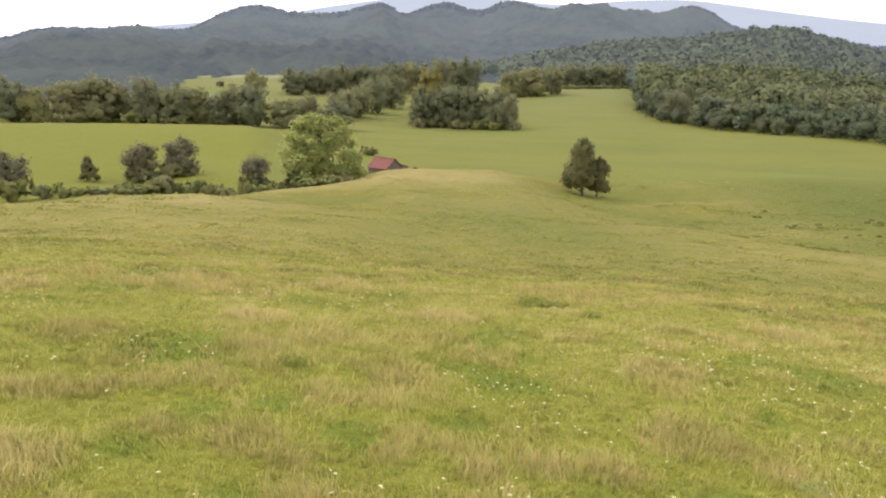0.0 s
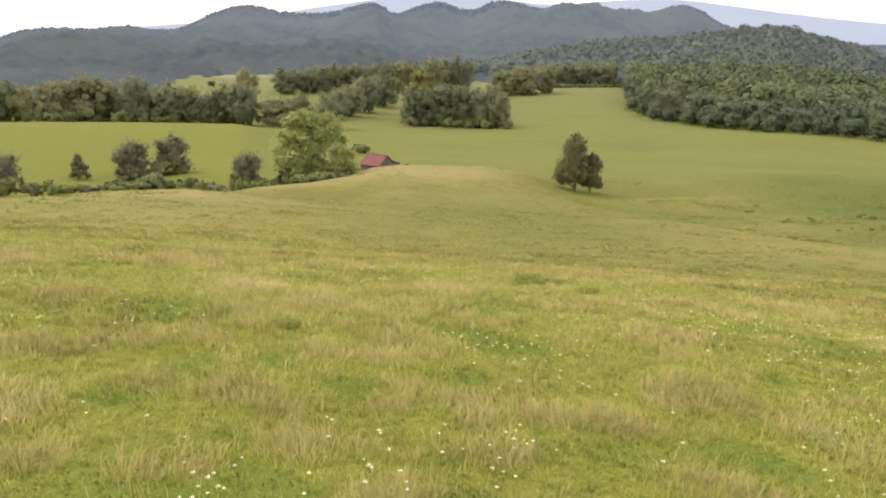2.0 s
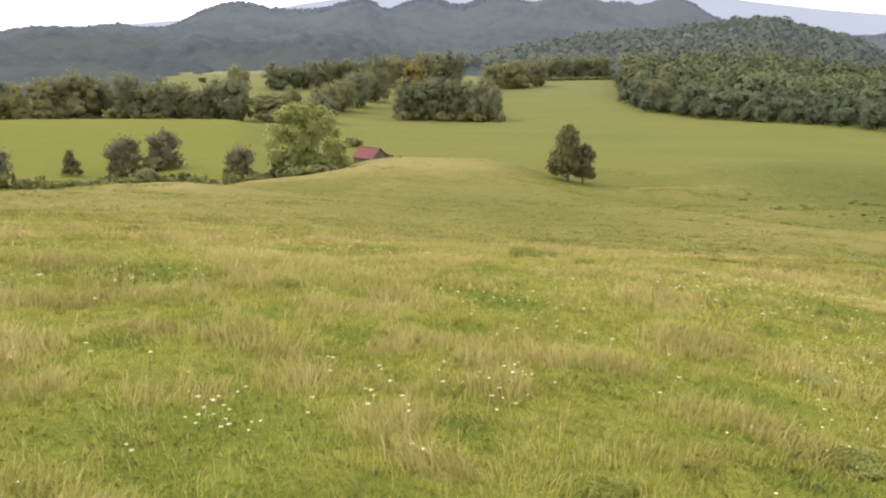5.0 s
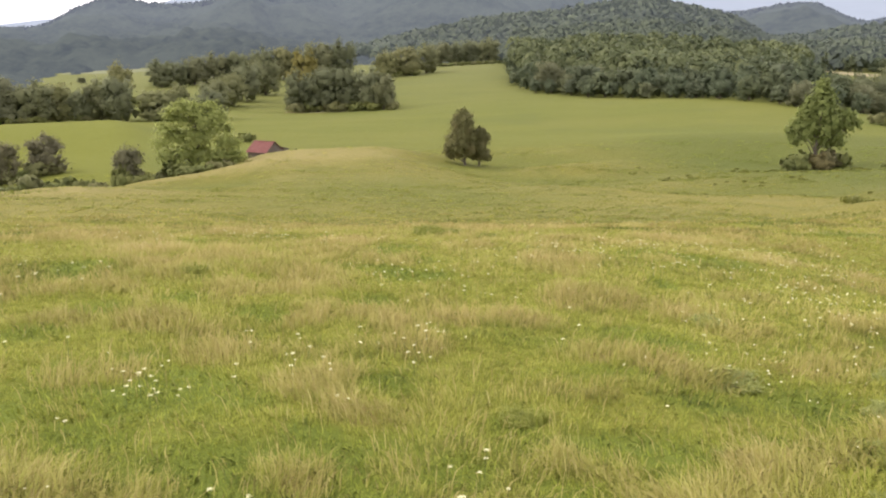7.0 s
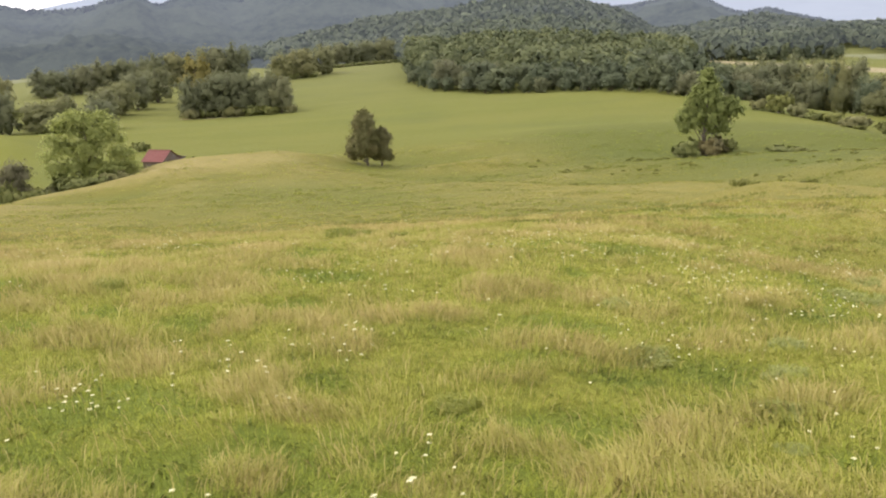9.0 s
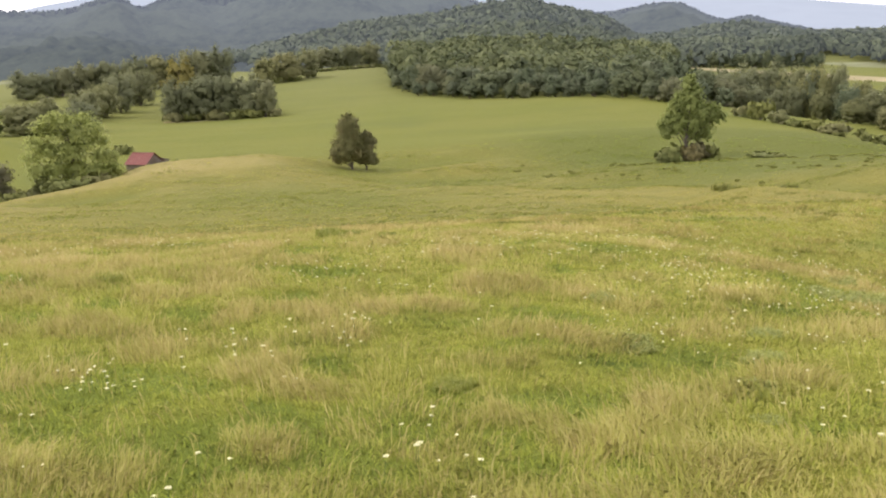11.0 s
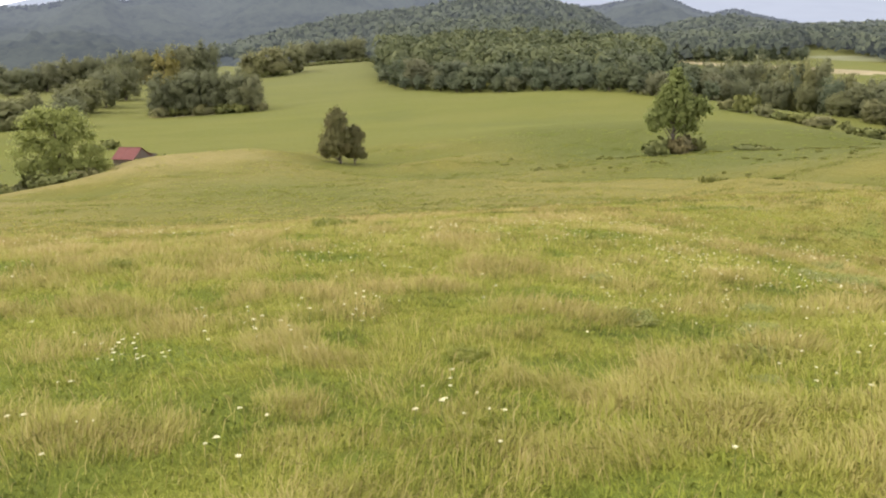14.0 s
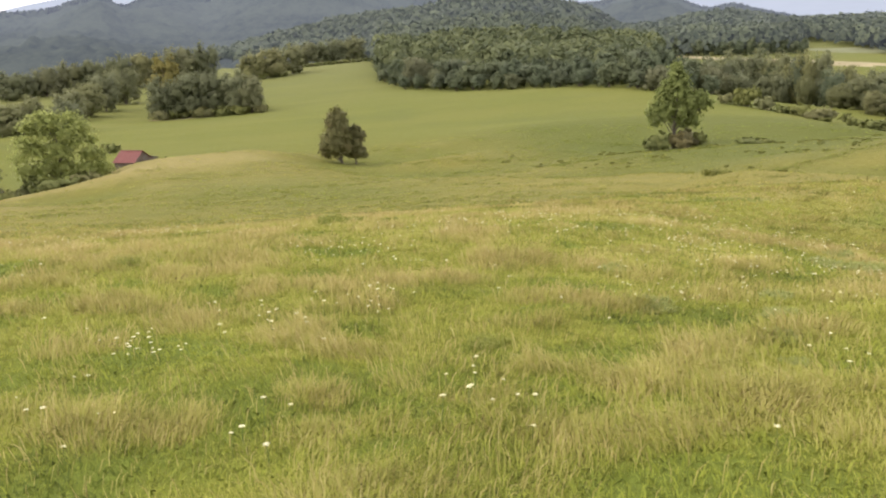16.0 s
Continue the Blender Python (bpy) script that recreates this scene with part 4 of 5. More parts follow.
poplar = tree("poplar_tree", 14.3, 10.0, 1.4, "oval", "poplar", 7500, 0.44, 73, "tall green tree alone in the pasture", trunk=0.34, heart=0.3,
              masses=((0.2, 0.5, 13.5, 0.75), (-0.2, -0.3, 12.3, 1.1), (0.7, 0.3, 11.5, 1.1), (-1.1, 0.5, 10.6, 1.2), (0.5, -0.6, 10.0, 1.4), (1.3, 0.2, 9.9, 1.0), (-1.8, 0.2, 8.7, 1.2), (0.2, 0.6, 8.2, 1.6), (2.4, -0.4, 8.2, 1.3), (4.3, 0.3, 8.4, 1.15), (5.2, 0.0, 7.6, 0.9), (3.0, 0.5, 6.7, 1.2), (-3.0, 0.0, 6.9, 1.1), (-4.1, 0.3, 5.6, 0.9), (-2.3, -0.5, 5.5, 1.0), (1.5, -0.4, 6.3, 1.3), (2.9, 0.2, 4.5, 0.9), (3.6, 0.1, 5.2, 0.8), (0.5, 0.5, 4.7, 0.9), (-1.2, -0.4, 6.9, 1.1), (-0.8, 0.5, 5.7, 1.0), (-3.5, 0.0, 4.3, 0.6), (1.6, 0.1, 4.1, 0.6)))
poplar.matrix_basis = stand(80.5, 130.2, -0.55)
syc = tree("sycamore_tree", 13.2, 14.6, 0.6, "round", "sycamore", 11000, 0.40, 74, "broad light-green tree beside the barn", trunk=0.4, heart=0.3,
           masses=((-1.8, -0.7, 12.4, 1.1), (0.2, 0.5, 11.6, 1.3), (2.6, 0.6, 11.9, 1.1), (-3.9, 0.5, 11.0, 1.1), (3.9, -0.4, 10.4, 1.2), (-2.2, 0.3, 9.8, 1.5), (1.2, -0.4, 9.4, 1.7), (-5.2, 0.0, 8.6, 1.2), (3.4, -0.1, 8.2, 1.6), (5.6, 0.6, 8.1, 0.9), (-6.0, 0.3, 6.3, 1.0), (-3.2, 0.5, 7.0, 1.7), (0.3, -0.7, 6.6, 1.9), (4.9, -0.8, 5.9, 1.3), (6.6, 0.2, 5.6, 0.9), (-5.4, -0.5, 4.0, 1.2), (-2.9, -0.1, 4.0, 1.7), (0.6, 0.5, 3.6, 1.9), (3.7, -0.9, 3.4, 1.6), (6.4, -0.1, 3.4, 1.1), (-3.9, 0.4, 1.6, 1.2), (-0.8, -0.5, 1.4, 1.4), (2.4, 0.6, 1.4, 1.3), (5.2, 0.8, 1.8, 1.2)))
syc.matrix_basis = stand(-22.3, 150.4, 0.2)
for i, (dx, dy, s, h) in enumerate(((-3.2, -1.5, 1.1, 1.1), (-1.2, -2.2, 0.9, 1.0), (1.4, -1.9, 1.0, 1.1), (3.6, -0.6, 0.8, 0.9), (-4.2, 0.8, 0.7, 0.7), (2.6, 1.6, 1.0, 1.0), (-4.6, -1.0, 0.9, 0.8), (4.8, 0.2, 0.7, 0.7), (0.2, -2.8, 0.8, 0.6))):
    tagged(place(SHRUBS[3 if i % 3 else 0], 80.6 + dx, 130.0 + dy, i * 1.3, s * 0.95, h * 1.3, "brownish low brush round the foot of the lone tree"), group="brush round the tree")
for x, y, s, h in ((-20.8, 222.0, 1.1, 1.1), (-4.9, 165.0, 0.75, 0.85), (-3.6, 165.5, 0.5, 0.6), (88.4, 118.9, 1.1, 0.5), (91.5, 120.5, 0.8, 0.35)):
    place(SHRUBS[0], x, y, x, s, h, "low bush in the pasture")


# ---- barn ----
def build_barn():
    barn = tagged(new("barn"), "small weathered timber barn with a rusty red metal roof", "barn")
    L, W, H, RH = 4.9, 5.3, 3.25, 1.85     # ridge along x
    brd = [box_mesh("board", (0.19, 0.03, 1.0), BOARD, 0.004), box_mesh("board", (0.24, 0.03, 1.0), BOARD, 0.004)]
    frame_ob = part("timber_frame", box_mesh("timber_frame", (L - 0.2, W - 0.2, 0.25), SHADE, 0.02), barn, "dark timber sill", Matrix.Translation((0, 0, 0.1)))
    for sx in (-1, 1):
        for sy in (-1, 1):
            part("post", box_mesh("post", (0.18, 0.18, H), SHADE, 0.01), barn, "", Matrix.Translation((sx * (L / 2 - 0.12), sy * (W / 2 - 0.12), H / 2)))
    r = random.Random(3)
    for side in (-1, 1):                  # long walls; an open doorway on the eave side
        x = -L / 2 + 0.11
        while x < L / 2 - 0.05:
            top = 0.85 if side < 0 and -1.6 < x < 0.0 else 0.0
            h = H - 0.05 - (1.9 if top else 0)
            z = H - h / 2 - 0.02
            part("board", brd[r.randrange(2)], barn, "", Matrix.Translation((x, side * W / 2, z)) @ Matrix.Rotation(r.uniform(-0.01, 0.01), 4, "Y") @ Matrix.Diagonal((1, 1, h, 1)))
            x += 0.235 + r.uniform(0, 0.02)
    for end in (-1, 1):                   # gables
        y = -W / 2 + 0.11
        while y < W / 2 - 0.05:
            h = H + RH * (1 - abs(y) / (W / 2)) - 0.1
            gap = end > 0 and -0.75 < y < -0.1
            if gap:
                part("board", brd[0], barn, "", Matrix.Translation((end * L / 2, y, (h + 2.2) / 2)) @ Matrix.Rotation(radians(90), 4, "Z") @ Matrix.Diagonal((1, 1, max(0.2, h - 2.2), 1)))
            else:
                part("board", brd[r.randrange(2)], barn, "", Matrix.Translation((end * L / 2, y, h / 2)) @ Matrix.Rotation(radians(90), 4, "Z") @ Matrix.Rotation(r.uniform(-0.015, 0.015), 4, "Y") @ Matrix.Diagonal((1, 1, h, 1)))
            y += 0.235 + r.uniform(0, 0.03)
    slope = math.atan2(RH, W / 2)
    span = math.hypot(RH, W / 2) + 0.35
    for side in (-1, 1):
        for i in range(8):
            sheet = bmesh.new()
            n, w = 10, (L + 0.6) / 8
            rows = []
            for j in range(n + 1):
                u = j / n * w
                zz = 0.018 * math.cos(j / n * math.pi * 6)
                rows.append([sheet.verts.new((u - w / 2, s * span, zz + t)) for s in (0, 1) for t in (0, 0.012)])
            for a, b in zip(rows, rows[1:]):
                sheet.faces.new((a[1], b[1], b[3], a[3]))
                sheet.faces.new((a[0], a[2], b[2], b[0]))
                sheet.faces.new((a[2], a[3], b[3], b[2]))
                sheet.faces.new((a[0], b[0], b[1], a[1]))
            me = bpy.data.meshes.new("roof_sheet")
            sheet.to_mesh(me)
            sheet.free()
            me.materials.append(ROOF)
            m = Matrix.Translation((-L / 2 - 0.3 + (i + 0.5) * w, 0, H + RH + 0.03 + 0.004 * (i % 2)))
            m = m @ (Matrix.Identity(4) if side > 0 else Matrix.Rotation(math.pi, 4, "Z")) @ Matrix.Rotation(-slope, 4, "X")
            part("roof_sheet", me, barn, "rusty red corrugated sheet", m)
    part("ridge_cap", box_mesh("ridge_cap", (L + 0.6, 0.3, 0.05), ROOF, 0.02), barn, "", Matrix.Translation((0, 0, H + RH + 0.07)))
    part("interior_wall", box_mesh("interior_wall", (L - 0.5, 0.05, H), SHADE, 0.005), barn, "dark inside partition", Matrix.Translation((0, 0.6, H / 2 + 0.02)))
    # lean-to of grey boards on the far side
    for i in range(11):
        y = W / 2 + 0.15 + i * 0.235
        h = H + 0.45 - i * 0.06 + 0.12 * math.sin(i * 1.7) + r.uniform(-0.12, 0.05)
        part("board", brd[i % 2], barn, "", Matrix.Translation((L / 2 - 0.3, y, h / 2)) @ Matrix.Rotation(radians(90), 4, "Z") @ Matrix.Rotation(r.uniform(-0.05, 0.05), 4, "Y") @ Matrix.Diagonal((1, 1, h, 1)))
    part("lean_to_roof", box_mesh("lean_to_roof", (L - 0.4, 2.9, 0.05), BOARD, 0.01), barn, "grey sagging board roof", Matrix.Translation((0.0, W / 2 + 1.42, H + 0.12)) @ Matrix.Rotation(-0.25, 4, "X"))
    x, y = -11.7, 163.4
    barn.matrix_basis = Matrix.Translation((x, y, float(land(x, y)) - 1.3)) @ Matrix.Rotation(-0.62, 4, "Z") @ Matrix.Scale(0.9, 4)


build_barn()


# ---- meadow ----
def sow(rng, n, r0, r1, power, az0=-32, az1=51, cx=0.0, cy=0.0):
    """Places round (cx, cy) with a density that falls with the range."""
    u = rng.random(n)
    k = 2 - power
    r = (r0 ** k + u * (r1 ** k - r0 ** k)) ** (1 / k)
    az = rng.uniform(az0, az1, n)
    x, y = polar(r, az)
    return x + cx, y + cy, r


def sward(name, x, y, height, width, lean, way, tone, dry, label, seed, soft=0.6):
    """Bent blades in one mesh that carry their tuft's tone and ripeness."""
    rng = np.random.default_rng(seed)
    n = len(x)
    p = np.stack([x, y, land(x, y) - 0.015], -1)
    a = rng.uniform(-1.35, 1.35, n)
    side = np.stack([np.cos(a), np.sin(a), np.zeros(n)], -1) * width[:, None] * 0.5
    bend = np.stack([np.cos(way), np.sin(way), np.zeros(n)], -1) * (lean * height)[:, None]
    up = np.zeros((n, 3))
    up[:, 2] = height
    v = np.stack([p - side, p + side, p + up * 0.58 + bend * 0.3 + side * 0.8, p + up * 0.58 + bend * 0.3 - side * 0.8, p + up * (1 - 0.3 * lean[:, None]) + bend], 1).reshape(-1, 3)
    q = np.arange(n)[:, None] * 5
    f = np.concatenate([q + np.array([[0, 1, 2]]), q + np.array([[0, 2, 3]]), q + np.array([[3, 2, 4]])])
    me = mesh_from(name, v, f, SWARD, True)
    nrm = np.stack([np.sin(a) * (1 - soft), -np.cos(a) * (1 - soft), np.full(n, soft)], -1) + rng.normal(0, 0.13, (n, 3))
    nrm /= np.linalg.norm(nrm, axis=1, keepdims=True)
    me.normals_split_custom_set_from_vertices(np.repeat(nrm, 5, axis=0).tolist())
    for key, val in (("tone", np.repeat(np.clip(tone, 0, 1), 5)), ("dry", np.repeat(np.clip(dry, 0, 1), 5)), ("tip", np.tile([0, 0, 0.7, 0.7, 1.0], n))):
        me.attributes.new(key, "FLOAT", "POINT").data.foreach_set("value", val.astype(np.float32))
    tagged(new(name, me), label, "grass", kind="stuff")


def grow():
    rng = np.random.default_rng(77)
    near = vnoise
    # tussocks: domes of blades that lean outwards and with the wind
    x, y, r = sow(rng, 32000, 1.0, 63, 1.45, cx=-0.8, cy=-1.3)
    keep = rng.random(len(x)) < np.clip((64 - r) / 32, 0, 1)
    x, y, r = x[keep], y[keep], r[keep]
    t, g = tall(x, y), lush(x, y)
    grey = spots(x, y, GREY_SPOTS, near(x, y, 1.1, 11, 3))
    size = (0.05 + 0.075 * rng.random(len(x)) ** 2 + 0.03 * t) * (1 + r / 22)
    high = (0.055 + 0.15 * t + 0.035 * rng.random(len(x))) * rng.uniform(0.7, 1.3, len(x)) * (1 - 0.45 * g) * (1 + r / 110) * np.clip(0.48 + r / 13, 0, 1)
    wide = np.clip(near(x, y, 0.33, 61, 3) * 1.5 - 0.28, 0, 1)
    tone = 0.55 + (wide - 0.45) * 0.55 + rng.normal(0, 0.10, len(x)) / (1 + r / 18) - 0.2 * g
    ripe = near(x, y, 1.0, 63, 2)
    dry = np.clip(0.19 + t * np.clip(0.1 + 0.85 * ripe + 0.25 * (r > 6) - 0.2 * (r < 5.5), 0.1, 0.8) + rng.normal(0, 0.14, len(x)) / (1 + r / 25) - 0.45 * g, 0, 1) * (1 - 0.6 * grey)
    dry = dry + 0.34 * np.clip((r - 9) / 12, 0, 1) * np.clip(near(x, y, 0.2, 65, 3) * 2.4 - 0.6, 0, 1)
    fade = np.clip((r - 20) / 24, 0, 1)                  # thin, low growth towards the grazed slope
    tone, dry, high = tone - 0.20 * fade, dry * (1 - 0.2 * fade), high * (1 - 0.35 * fade)
    per = 14
    n = len(x) * per
    rep_ = lambda q: np.repeat(q, per)
    out = rng.uniform(0, 6.283, n)
    rad = np.sqrt(rng.random(n))
    bx, by = rep_(x) + np.cos(out) * rad * rep_(size), rep_(y) + np.sin(out) * rad * rep_(size)
    wind = 14 * near(bx, by, 0.8, 51, 2)
    way = np.where(rng.random(n) < 0.55, out + rng.normal(0, 0.5, n), wind + rng.normal(0, 0.5, n))
    h = rep_(high) * (1.15 - 0.5 * rad ** 2) * rng.uniform(0.65, 1.25, n)
    lean = (0.18 + 0.75 * rad) * rng.uniform(0.5, 1.4, n) * (1 + 0.8 * rep_(grey)) * (1 + 0.35 * rep_((r < 7) * t))
    w = (0.0025 + 0.00085 * rep_(r)) * rng.uniform(0.7, 1.3, n)
    sward("meadow_grass", bx, by, h, w, lean, way, rep_(tone) + rng.normal(0, 1, n) * rep_(0.04 + 0.21 / (1 + r / 5)), rep_(dry) + rng.normal(0, 1, n) * rep_(0.06 + 0.12 / (1 + r / 5)), "yellow-green meadow grass in ripening tussocks", 1)
    # short grass between the tussocks
    x, y, r = sow(rng, 90000, 1.0, 47, 1.5, cx=-0.8, cy=-1.3)
    keep = rng.random(len(x)) < np.clip((47 - r) / 20, 0, 1)
    x, y, r = x[keep], y[keep], r[keep]
    g = lush(x, y)
    n = len(x)
    tone = 0.42 + (near(x, y, 0.33, 61, 3) - 0.5) * 0.6 + rng.normal(0, 0.06, n) - 0.14 * g
    sward("short_grass", x, y, (0.045 + 0.02 * g) * rng.uniform(0.6, 1.5, n) * (1 + r / 60), (0.0052 + 0.0012 * r) * rng.uniform(0.7, 1.4, n), rng.uniform(0.3, 1.4, n), rng.uniform(0, 6.283, n), tone, 0.3 * rng.random(n) * (1 - g), "short green grass and leafy weeds between the tussocks", 9, 0.7)
    # ripe stalks over the dry stands
    x, y, r = sow(rng, 150000, 1.0, 51, 1.45, cx=-0.8, cy=-1.3)
    keep = rng.random(len(x)) < (tall(x, y) * 0.62 * np.clip(0.4 + r / 10, 0, 1) + 0.03 + 0.05 * (r < 7)) * np.clip(1.25 - r / 46, 0.1, 1)
    x, y, r = x[keep], y[keep], r[keep]
    n = len(x)
    wind = 14 * near(x, y, 0.8, 51, 2)
    sward("dry_grass", x, y, (0.10 + 0.13 * rng.random(n)) * (1 + r / 120) * np.clip(0.58 + r / 16, 0, 1), (0.0022 + 0.0008 * r) * rng.uniform(0.7, 1.3, n), rng.uniform(0.15, 0.9, n), wind + rng.normal(0, 0.7, n), 0.5 + rng.normal(0, 0.2, n) / (1 + r / 30), np.full(n, 0.95), "straw-coloured dry grass with seed heads", 2)
    x, y, r = sow(rng, 150000, 0.04, 16, 1.0, 51, 328, -0.8, -1.3)       # the meadow goes on beside and behind the camera
    far = rng.random(len(x)) < 0.011                                 # and closes over the bare spot at its middle
    x, y = np.where(far, -0.7 + rng.normal(0, 0.42, len(x)), x), np.where(far, -0.8 + rng.normal(0, 0.36, len(x)), y)
    n = len(x)
    t, g = tall(x, y), lush(x, y)
    h = (0.07 + 0.12 * t) * rng.uniform(0.6, 1.5, n) * (1 - 0.4 * g)
    tone = 0.5 + (near(x, y, 0.33, 61, 3) - 0.5) * 0.6 + rng.normal(0, 0.12, n) - 0.15 * g
    sward("meadow_grass", x, y, h, 0.015 * rng.uniform(0.7, 1.3, n), rng.uniform(0.3, 1.3, n), rng.uniform(0, 6.283, n), tone, 0.2 + 0.5 * t * rng.random(n), "yellow-green meadow grass in tussocks", 8)


grow()


def rough_tufts():
    """Tufts that the cattle leave on the grazed slopes, dark where rank and pale where ripe."""
    rng = np.random.default_rng(31)
    x, y, r = sow(rng, 40000, 34, 180, 1.1, -30, 52)
    streak = vnoise(x * 0.45 + y * 0.2, y, 0.28, 33, 3)     # terraces trodden along the slope
    broad = vnoise(x, y, 0.05, 35, 3)
    rank = np.clip((streak - 0.5) * 5, 0, 1) * np.clip((x + 25) / 70, 0.55, 1)
    rank = rank * np.clip((vnoise(x, y, 0.4, 39, 2) - 0.3) * 2.5, 0.2, 1)
    keep = rng.random(len(x)) < 0.10 + 0.75 * rank + 0.25 * (broad > 0.56)
    x, y, r, rank = x[keep], y[keep], r[keep], rank[keep]
    m, per = len(x), 7
    size = (0.13 + 0.27 * rng.random(m)) * (1 + r / 130)
    high = (0.06 + 0.10 * rng.random(m)) * (1 + 0.6 * rank)
    tone = 0.30 - 0.19 * rank * rng.random(m) + 0.09 * rng.normal(0, 1, m) * (rank < 0.5)
    dry = 0.10 + 0.6 * rng.random(m) ** 2 * (1 - rank)
    n = m * per
    out, rad = rng.uniform(0, 6.283, n), np.sqrt(rng.random(n))
    many = lambda q: np.repeat(q, per)
    bx, by = x.repeat(per) + np.cos(out) * rad * many(size) * 1.4, y.repeat(per) + np.sin(out) * rad * many(size) * 0.8
    sward("coarse_tufts", bx, by, many(high) * rng.uniform(0.6, 1.3, n), 0.0011 * many(r) * rng.uniform(0.6, 1.4, n), rng.uniform(0.4, 1.4, n), out, many(tone), many(dry), "coarse grass tufts left on the grazed slopes", 7, 0.75)


rough_tufts()


def weed_clump(name, width, height, n, mat, seed, label):
    """A tuft of long blades that lie over to one side, or a low leafy patch."""
    rng = np.random.default_rng(seed)
    root = tagged(new(name), label, "weeds", "weed clumps of the meadow")
    a, q = rng.uniform(0, 6.283, n), np.sqrt(rng.random(n)) * width / 2
    foot = np.stack([np.cos(a) * q, np.sin(a) * q * 0.7, np.full(n, -0.03)], -1)
    b = rng.normal(0.6, 0.8, n) + 2.2 * np.sin(foot[:, 0] * 5 + seed)
    reach = np.stack([np.cos(b), np.sin(b), np.zeros(n)], -1) * (width * 0.22 * rng.uniform(0.5, 1.4, n))[:, None]
    rise = np.zeros((n, 3))
    rise[:, 2] = height * rng.uniform(0.5, 1.1, n)
    side = np.stack([-np.sin(b), np.cos(b), np.zeros(n)], -1) * width * 0.009
    v = np.stack([foot - side, foot + side, foot + rise * 0.8 + reach * 0.4 + side, foot + rise * 0.8 + reach * 0.4 - side, foot + rise * 0.75 + reach], 1).reshape(-1, 3)
    k = np.arange(n)[:, None] * 5
    f = np.concatenate([k + np.array([[0, 1, 2]]), k + np.array([[0, 2, 3]]), k + np.array([[3, 2, 4]])])
    part("foliage", mesh_from("foliage", v, f, mat), root)
    v, f = tubes([[(0, 0, -0.05, 0.008), (0.03, 0.02, height * 0.5, 0.006), (0.08, 0.03, height * 0.9, 0.003)]], 4)
    part("stem", mesh_from("stem", v, f, STEM), root)
    return root


WEEDS = [weed_clump("weed_clump", 1.3, 0.32, 420, DOCK, 81, "dark green weed clump in the meadow"), weed_clump("weed_clump", 1.5, 0.24, 520, GREYWEED, 82, "grey-green tuft of flattened grass"), weed_clump("weed_clump", 1.6, 0.4, 240, COARSE, 83, "low dark thistle patch on the slope")]


def scatter_weeds():
    fixed = tuple((x, y, s * 1.5, 1) for x, y, s in GREY_SPOTS) + ((1.2, 5.3, 0.35, 0), (12.7, 13.9, 0.6, 1), (4.0, 21.4, 0.45, 0), (2.55, 23.0, 0.9, 0), (3.3, 23.1, 0.55, 0), (13.0, 41.4, 0.9, 0), (-2.4, 12.9, 0.5, 0), (37.4, 54.6, 1.4, 2))
    for x, y, s, k in fixed:
        WK = copy_thing(WEEDS[k], stand(x, y, x * 3, s))
    r = random.Random(4)
    for i in range(30):                    # groups of thistles on the far pasture
        az, q = r.uniform(19, 46), r.uniform(88, 156)
        for j in range(r.randint(2, 6)):
            x, y = polar(q + r.gauss(0, 2.6), az + r.gauss(0, 0.8))
            copy_thing(WEEDS[2], stand(float(x), float(y), r.uniform(0, 6), r.uniform(0.3, 0.95), r.uniform(0.35, 0.9)))


scatter_weeds()


def umbel(seed):
    """A white flower head on its stem."""
    rng = np.random.default_rng(seed)
    root = tagged(new("wildflower"), "white flat-topped wildflower among the grass", "flower", "white wildflowers")
    v, f = tubes([[(0, 0, -0.02, 0.004), (0.01, 0.0, 0.15, 0.003), (0.02, 0.01, 0.27, 0.002)]], 4)
    part("stem", mesh_from("stem", v, f, STEM), root)
    vs, fs = [], []
    for i in range(13):
        a, q = i * 2.4, 0.0075 * math.sqrt(i)
        cx, cy, cz = 0.02 + q * math.cos(a), 0.01 + q * math.sin(a), 0.275 - q * q * 6 + rng.uniform(-0.001, 0.001)
        ring = [(cx + 0.0062 * math.cos(k * 1.047), cy + 0.0062 * math.sin(k * 1.047), cz) for k in range(6)]
        o = len(vs)
        vs += ring + [(cx, cy, cz + 0.004)]
        fs += [(o + k, o + (k + 1) % 6, o + 6) for k in range(6)]
    part("flower_head", mesh_from("flower_head", vs, fs, PETAL), root, "creamy white umbel")
    return root


FLOWERS = (
    (1.5, 1.78), (0.48, 2.51), (-0.92, 2.76), (-1.03, 3.17), (0.4, 3.38), (2.89, 2.35), (-0.7, 3.7), (0.62, 3.9), (-2.03, 3.49), (2.93, 2.9),
    (0.46, 4.11), (0.71, 4.22), (3.14, 2.94), (3.02, 3.36), (3.26, 3.27), (3.4, 3.6), (3.72, 3.36), (4.01, 3.54), (-0.11, 5.57), (-2.1, 5.22),
    (-0.18, 5.68), (-1.4, 5.7), (-2.22, 5.49), (-1.64, 5.81), (-1.64, 6.02), (-1.99, 6.12), (-1.68, 6.25), (-1.8, 6.22), (0.51, 6.64),
)
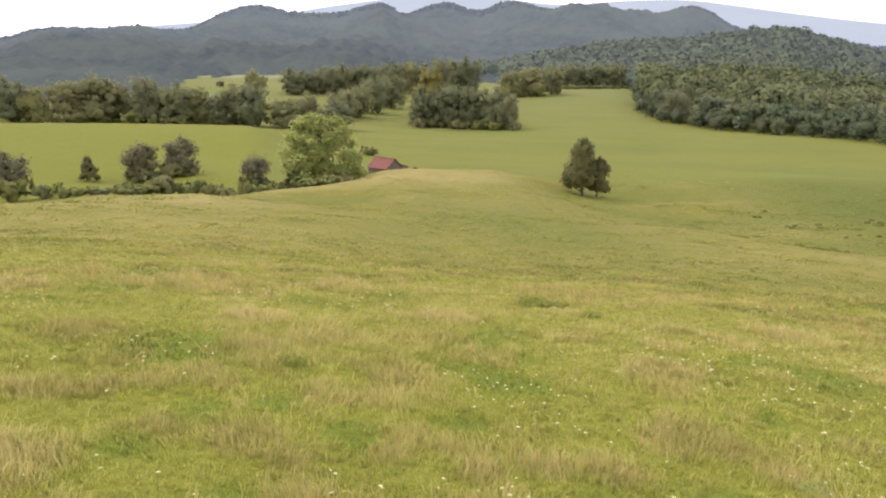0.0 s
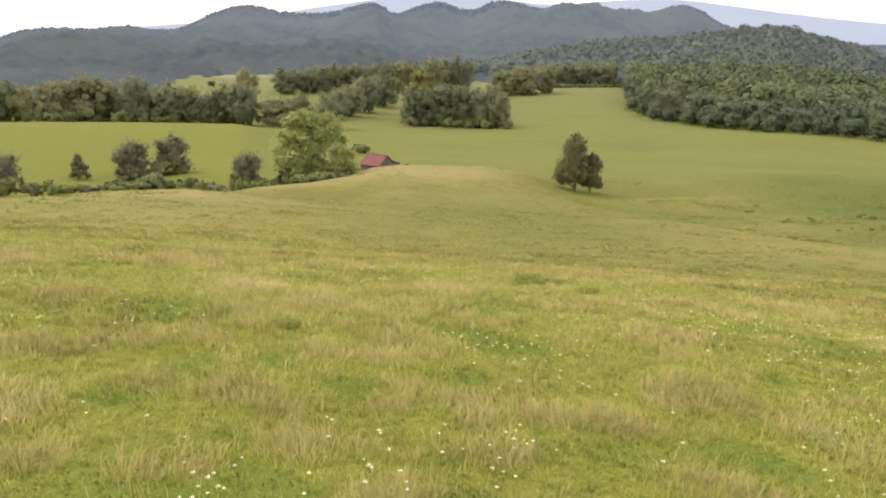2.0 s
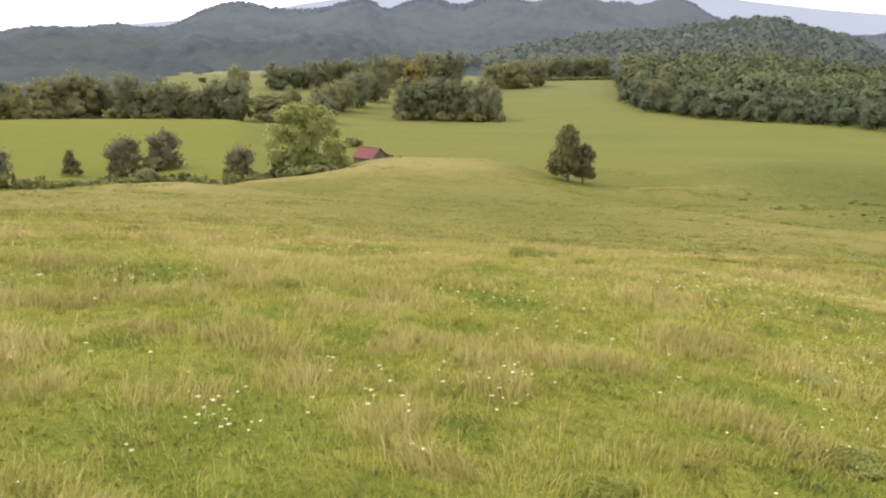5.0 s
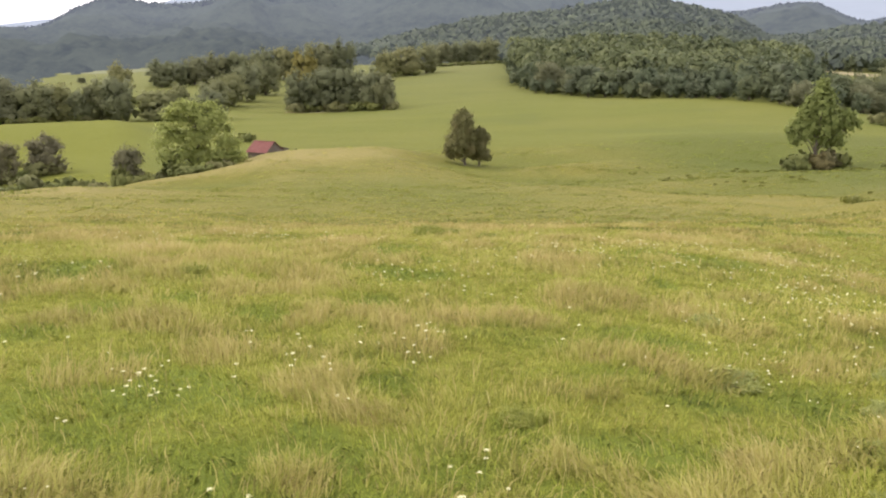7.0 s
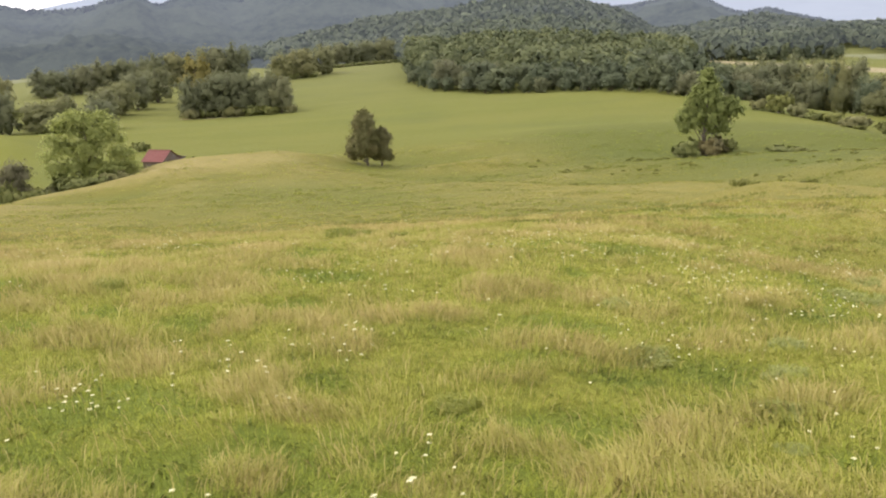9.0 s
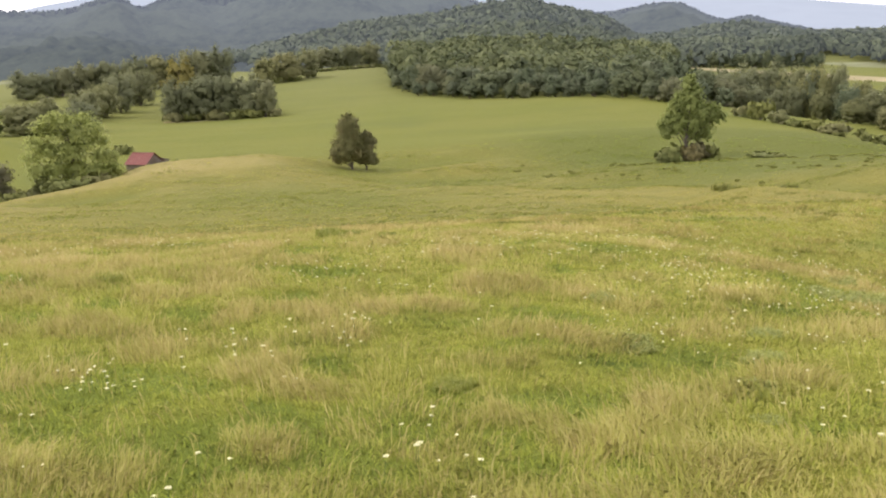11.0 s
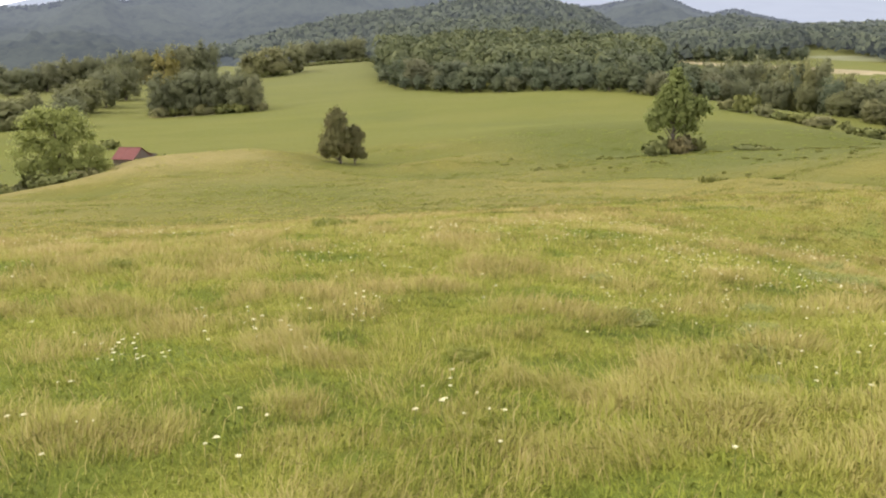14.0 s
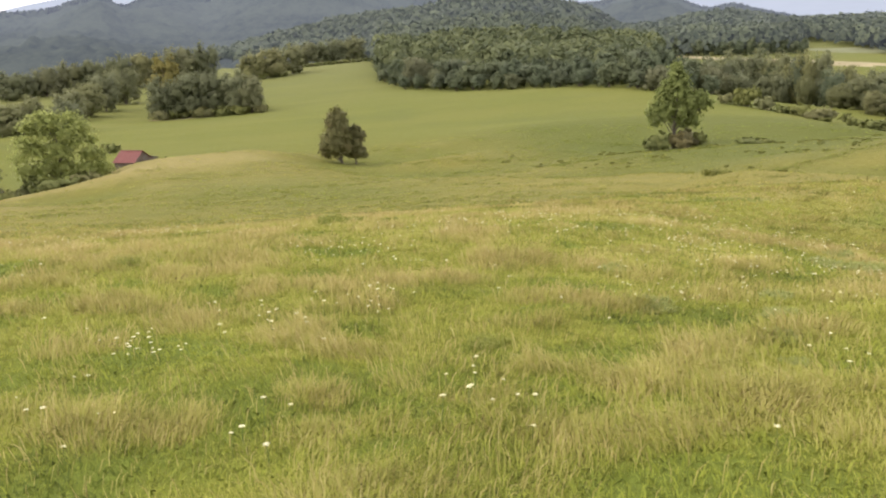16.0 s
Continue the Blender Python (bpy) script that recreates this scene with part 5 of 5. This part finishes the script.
FLOWERS_FURTHER = (
    (-1.99, 6.45), (-1.88, 6.53), (-0.57, 7.07), (0.73, 7.12), (0.52, 7.18), (-2.17, 6.89), (-0.46, 7.46), (0.61, 7.46), (-1.03, 7.72), (-0.56, 7.89),
    (1.2, 7.83), (-0.55, 8.06), (2.23, 7.83), (-1.07, 8.22), (0.89, 8.43), (-1.15, 8.4), (2.56, 8.31), (3.89, 7.79), (3.93, 7.96), (2.8, 9.51),
    (4.73, 9.36), (0.48, 10.9), (5.1, 9.89), (4.83, 10.05), (1.71, 11.04), (5.42, 10.31), (-5.91, 11.17), (-6.01, 11.62), (-4.66, 12.55), (-5.06, 13.41),
)


def scatter_flowers():
    protos = [umbel(91), umbel(92)]
    r = random.Random(6)
    spots = ((-0.4, 7.0, 9, 0.5), (-1.7, 6.2, 11, 0.5), (0.5, 3.6, 4, 0.35), (0.6, 8.1, 9, 0.6), (0.4, 3.0, 2, 0.3), (0.6, 2.8, 1, 0.2), (-1.0, 3.3, 2, 0.3), (-2.2, 4.1, 2, 0.3), (2.0, 10.4, 10, 1.0), (4.4, 14.2, 20, 1.6), (6.1, 13.0, 22, 1.6), (7.2, 11.4, 16, 1.3), (5.4, 9.6, 14, 1.2), (5.2, 7.6, 4, 0.7), (-4.6, 12.4, 16, 1.2), (-0.4, 17.8, 14, 1.5), (3.2, 16.5, 16, 2.0), (9.0, 12.0, 14, 1.5), (-3.0, 8.0, 8, 1.2), (8.5, 16, 14, 2.0))
    for x, y, n, s in spots:
        for i in range(n):
            px, py = x + r.gauss(0, s * 0.6), y + r.gauss(0, s * 0.6)
            k = r.uniform(0.42, 0.78) * (1 + 0.02 * math.hypot(px, py))
            ob = copy_thing(protos[r.randrange(2)], stand(px, py, r.uniform(0, 6.28), k, k * r.uniform(0.7, 1.2)))
    for px, py in FLOWERS + FLOWERS_FURTHER:
        k = r.uniform(0.45, 0.72) * (1 + 0.022 * math.hypot(px, py))
        copy_thing(protos[r.randrange(2)], stand(px, py, r.uniform(0, 6.28), k, k * r.uniform(0.6, 0.9)))
    for p in protos:
        discard(p)
    rng = np.random.default_rng(9)        # those too many to count
    x, y, q = sow(rng, 7500, 4, 42, 1.1)
    keep = (vnoise(x, y, 0.3, 23, 2) > 0.56) & (rng.random(len(x)) < np.clip(1.15 - q / 27, 0.02, 1) * np.clip((q - 5) / 7, 0.12, 1))
    x, y, q = x[keep], y[keep], q[keep]
    z = land(x, y) + 0.25 * (1 + q / 90) * rng.uniform(0.6, 1.1, len(x))
    n = len(x)
    rad = (0.007 + 0.00058 * q) * rng.uniform(0.6, 1.3, n)
    a = np.arange(6) * np.pi / 3
    ring = np.stack([x[:, None] + rad[:, None] * np.cos(a), y[:, None] + rad[:, None] * np.sin(a), np.repeat(z[:, None], 6, 1)], -1)
    tip = np.stack([x, y, z + rad * 0.5], -1)[:, None]
    foot = np.stack([x, y, z - 0.2], -1)[:, None]
    v = np.concatenate([ring, tip], 1).reshape(-1, 3)
    k = np.arange(n)[:, None] * 7
    f = np.concatenate([k + np.array([[i, (i + 1) % 6, 6]]) for i in range(6)])
    tagged(new("wildflower_drift", mesh_from("wildflower_drift", v, f, PETAL)), "small white wildflowers strewn through the meadow", "flowers", kind="stuff")


scatter_flowers()

# bare clay bank under the trees, and pale fields far off
def patch(name, cx, cy, sx, sy, turn, lift, mat, label, cat):
    n = 14
    u, v = np.meshgrid(np.linspace(-1, 1, n), np.linspace(-1, 1, n), indexing="ij")
    wob = 0.85 + 0.3 * vnoise(u * 3 + cx, v * 3 + cy, 1.0, 3)
    du, dv = u * np.sqrt(1 - v * v / 2) * wob, v * np.sqrt(1 - u * u / 2) * wob
    x = cx + du * sx * math.cos(turn) - dv * sy * math.sin(turn)
    y = cy + du * sx * math.sin(turn) + dv * sy * math.cos(turn)
    z = land(x, y) + lift * (1 - np.maximum(np.abs(u), np.abs(v)) ** 4) - 0.05
    tagged(new(name, mesh_from(name, np.stack([x, y, z], -1).reshape(-1, 3), grid_faces(n, n)[:, ::-1], mat, True)), label, cat, kind="structure")


def polar_patch(name, r, az, sx, sy, lift, mat, label):
    x, y = polar(r, az)
    patch(name, float(x), float(y), sx, sy, -radians(az) - 0.6, lift, mat, label, "field")


polar_patch("hay_field", 572, 37.4, 88, 11, 0.4, HAY, "pale cut hay field in the side valley")
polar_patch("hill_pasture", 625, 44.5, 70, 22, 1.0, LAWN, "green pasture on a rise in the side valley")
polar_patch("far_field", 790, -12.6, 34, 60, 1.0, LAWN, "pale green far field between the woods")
patch("clay_bank", -13, 385, 4.5, 1.3, 0.05, 0.35, SOIL, "bare clay bank below the trees", "ground")
patch("trodden_edge", 8, 384, 19, 0.8, 0.0, 0.25, HAY, "pale trodden strip along the foot of the trees", "ground")

for p in list(PROTO.values()) + SHRUBS + WEEDS:
    discard(p)
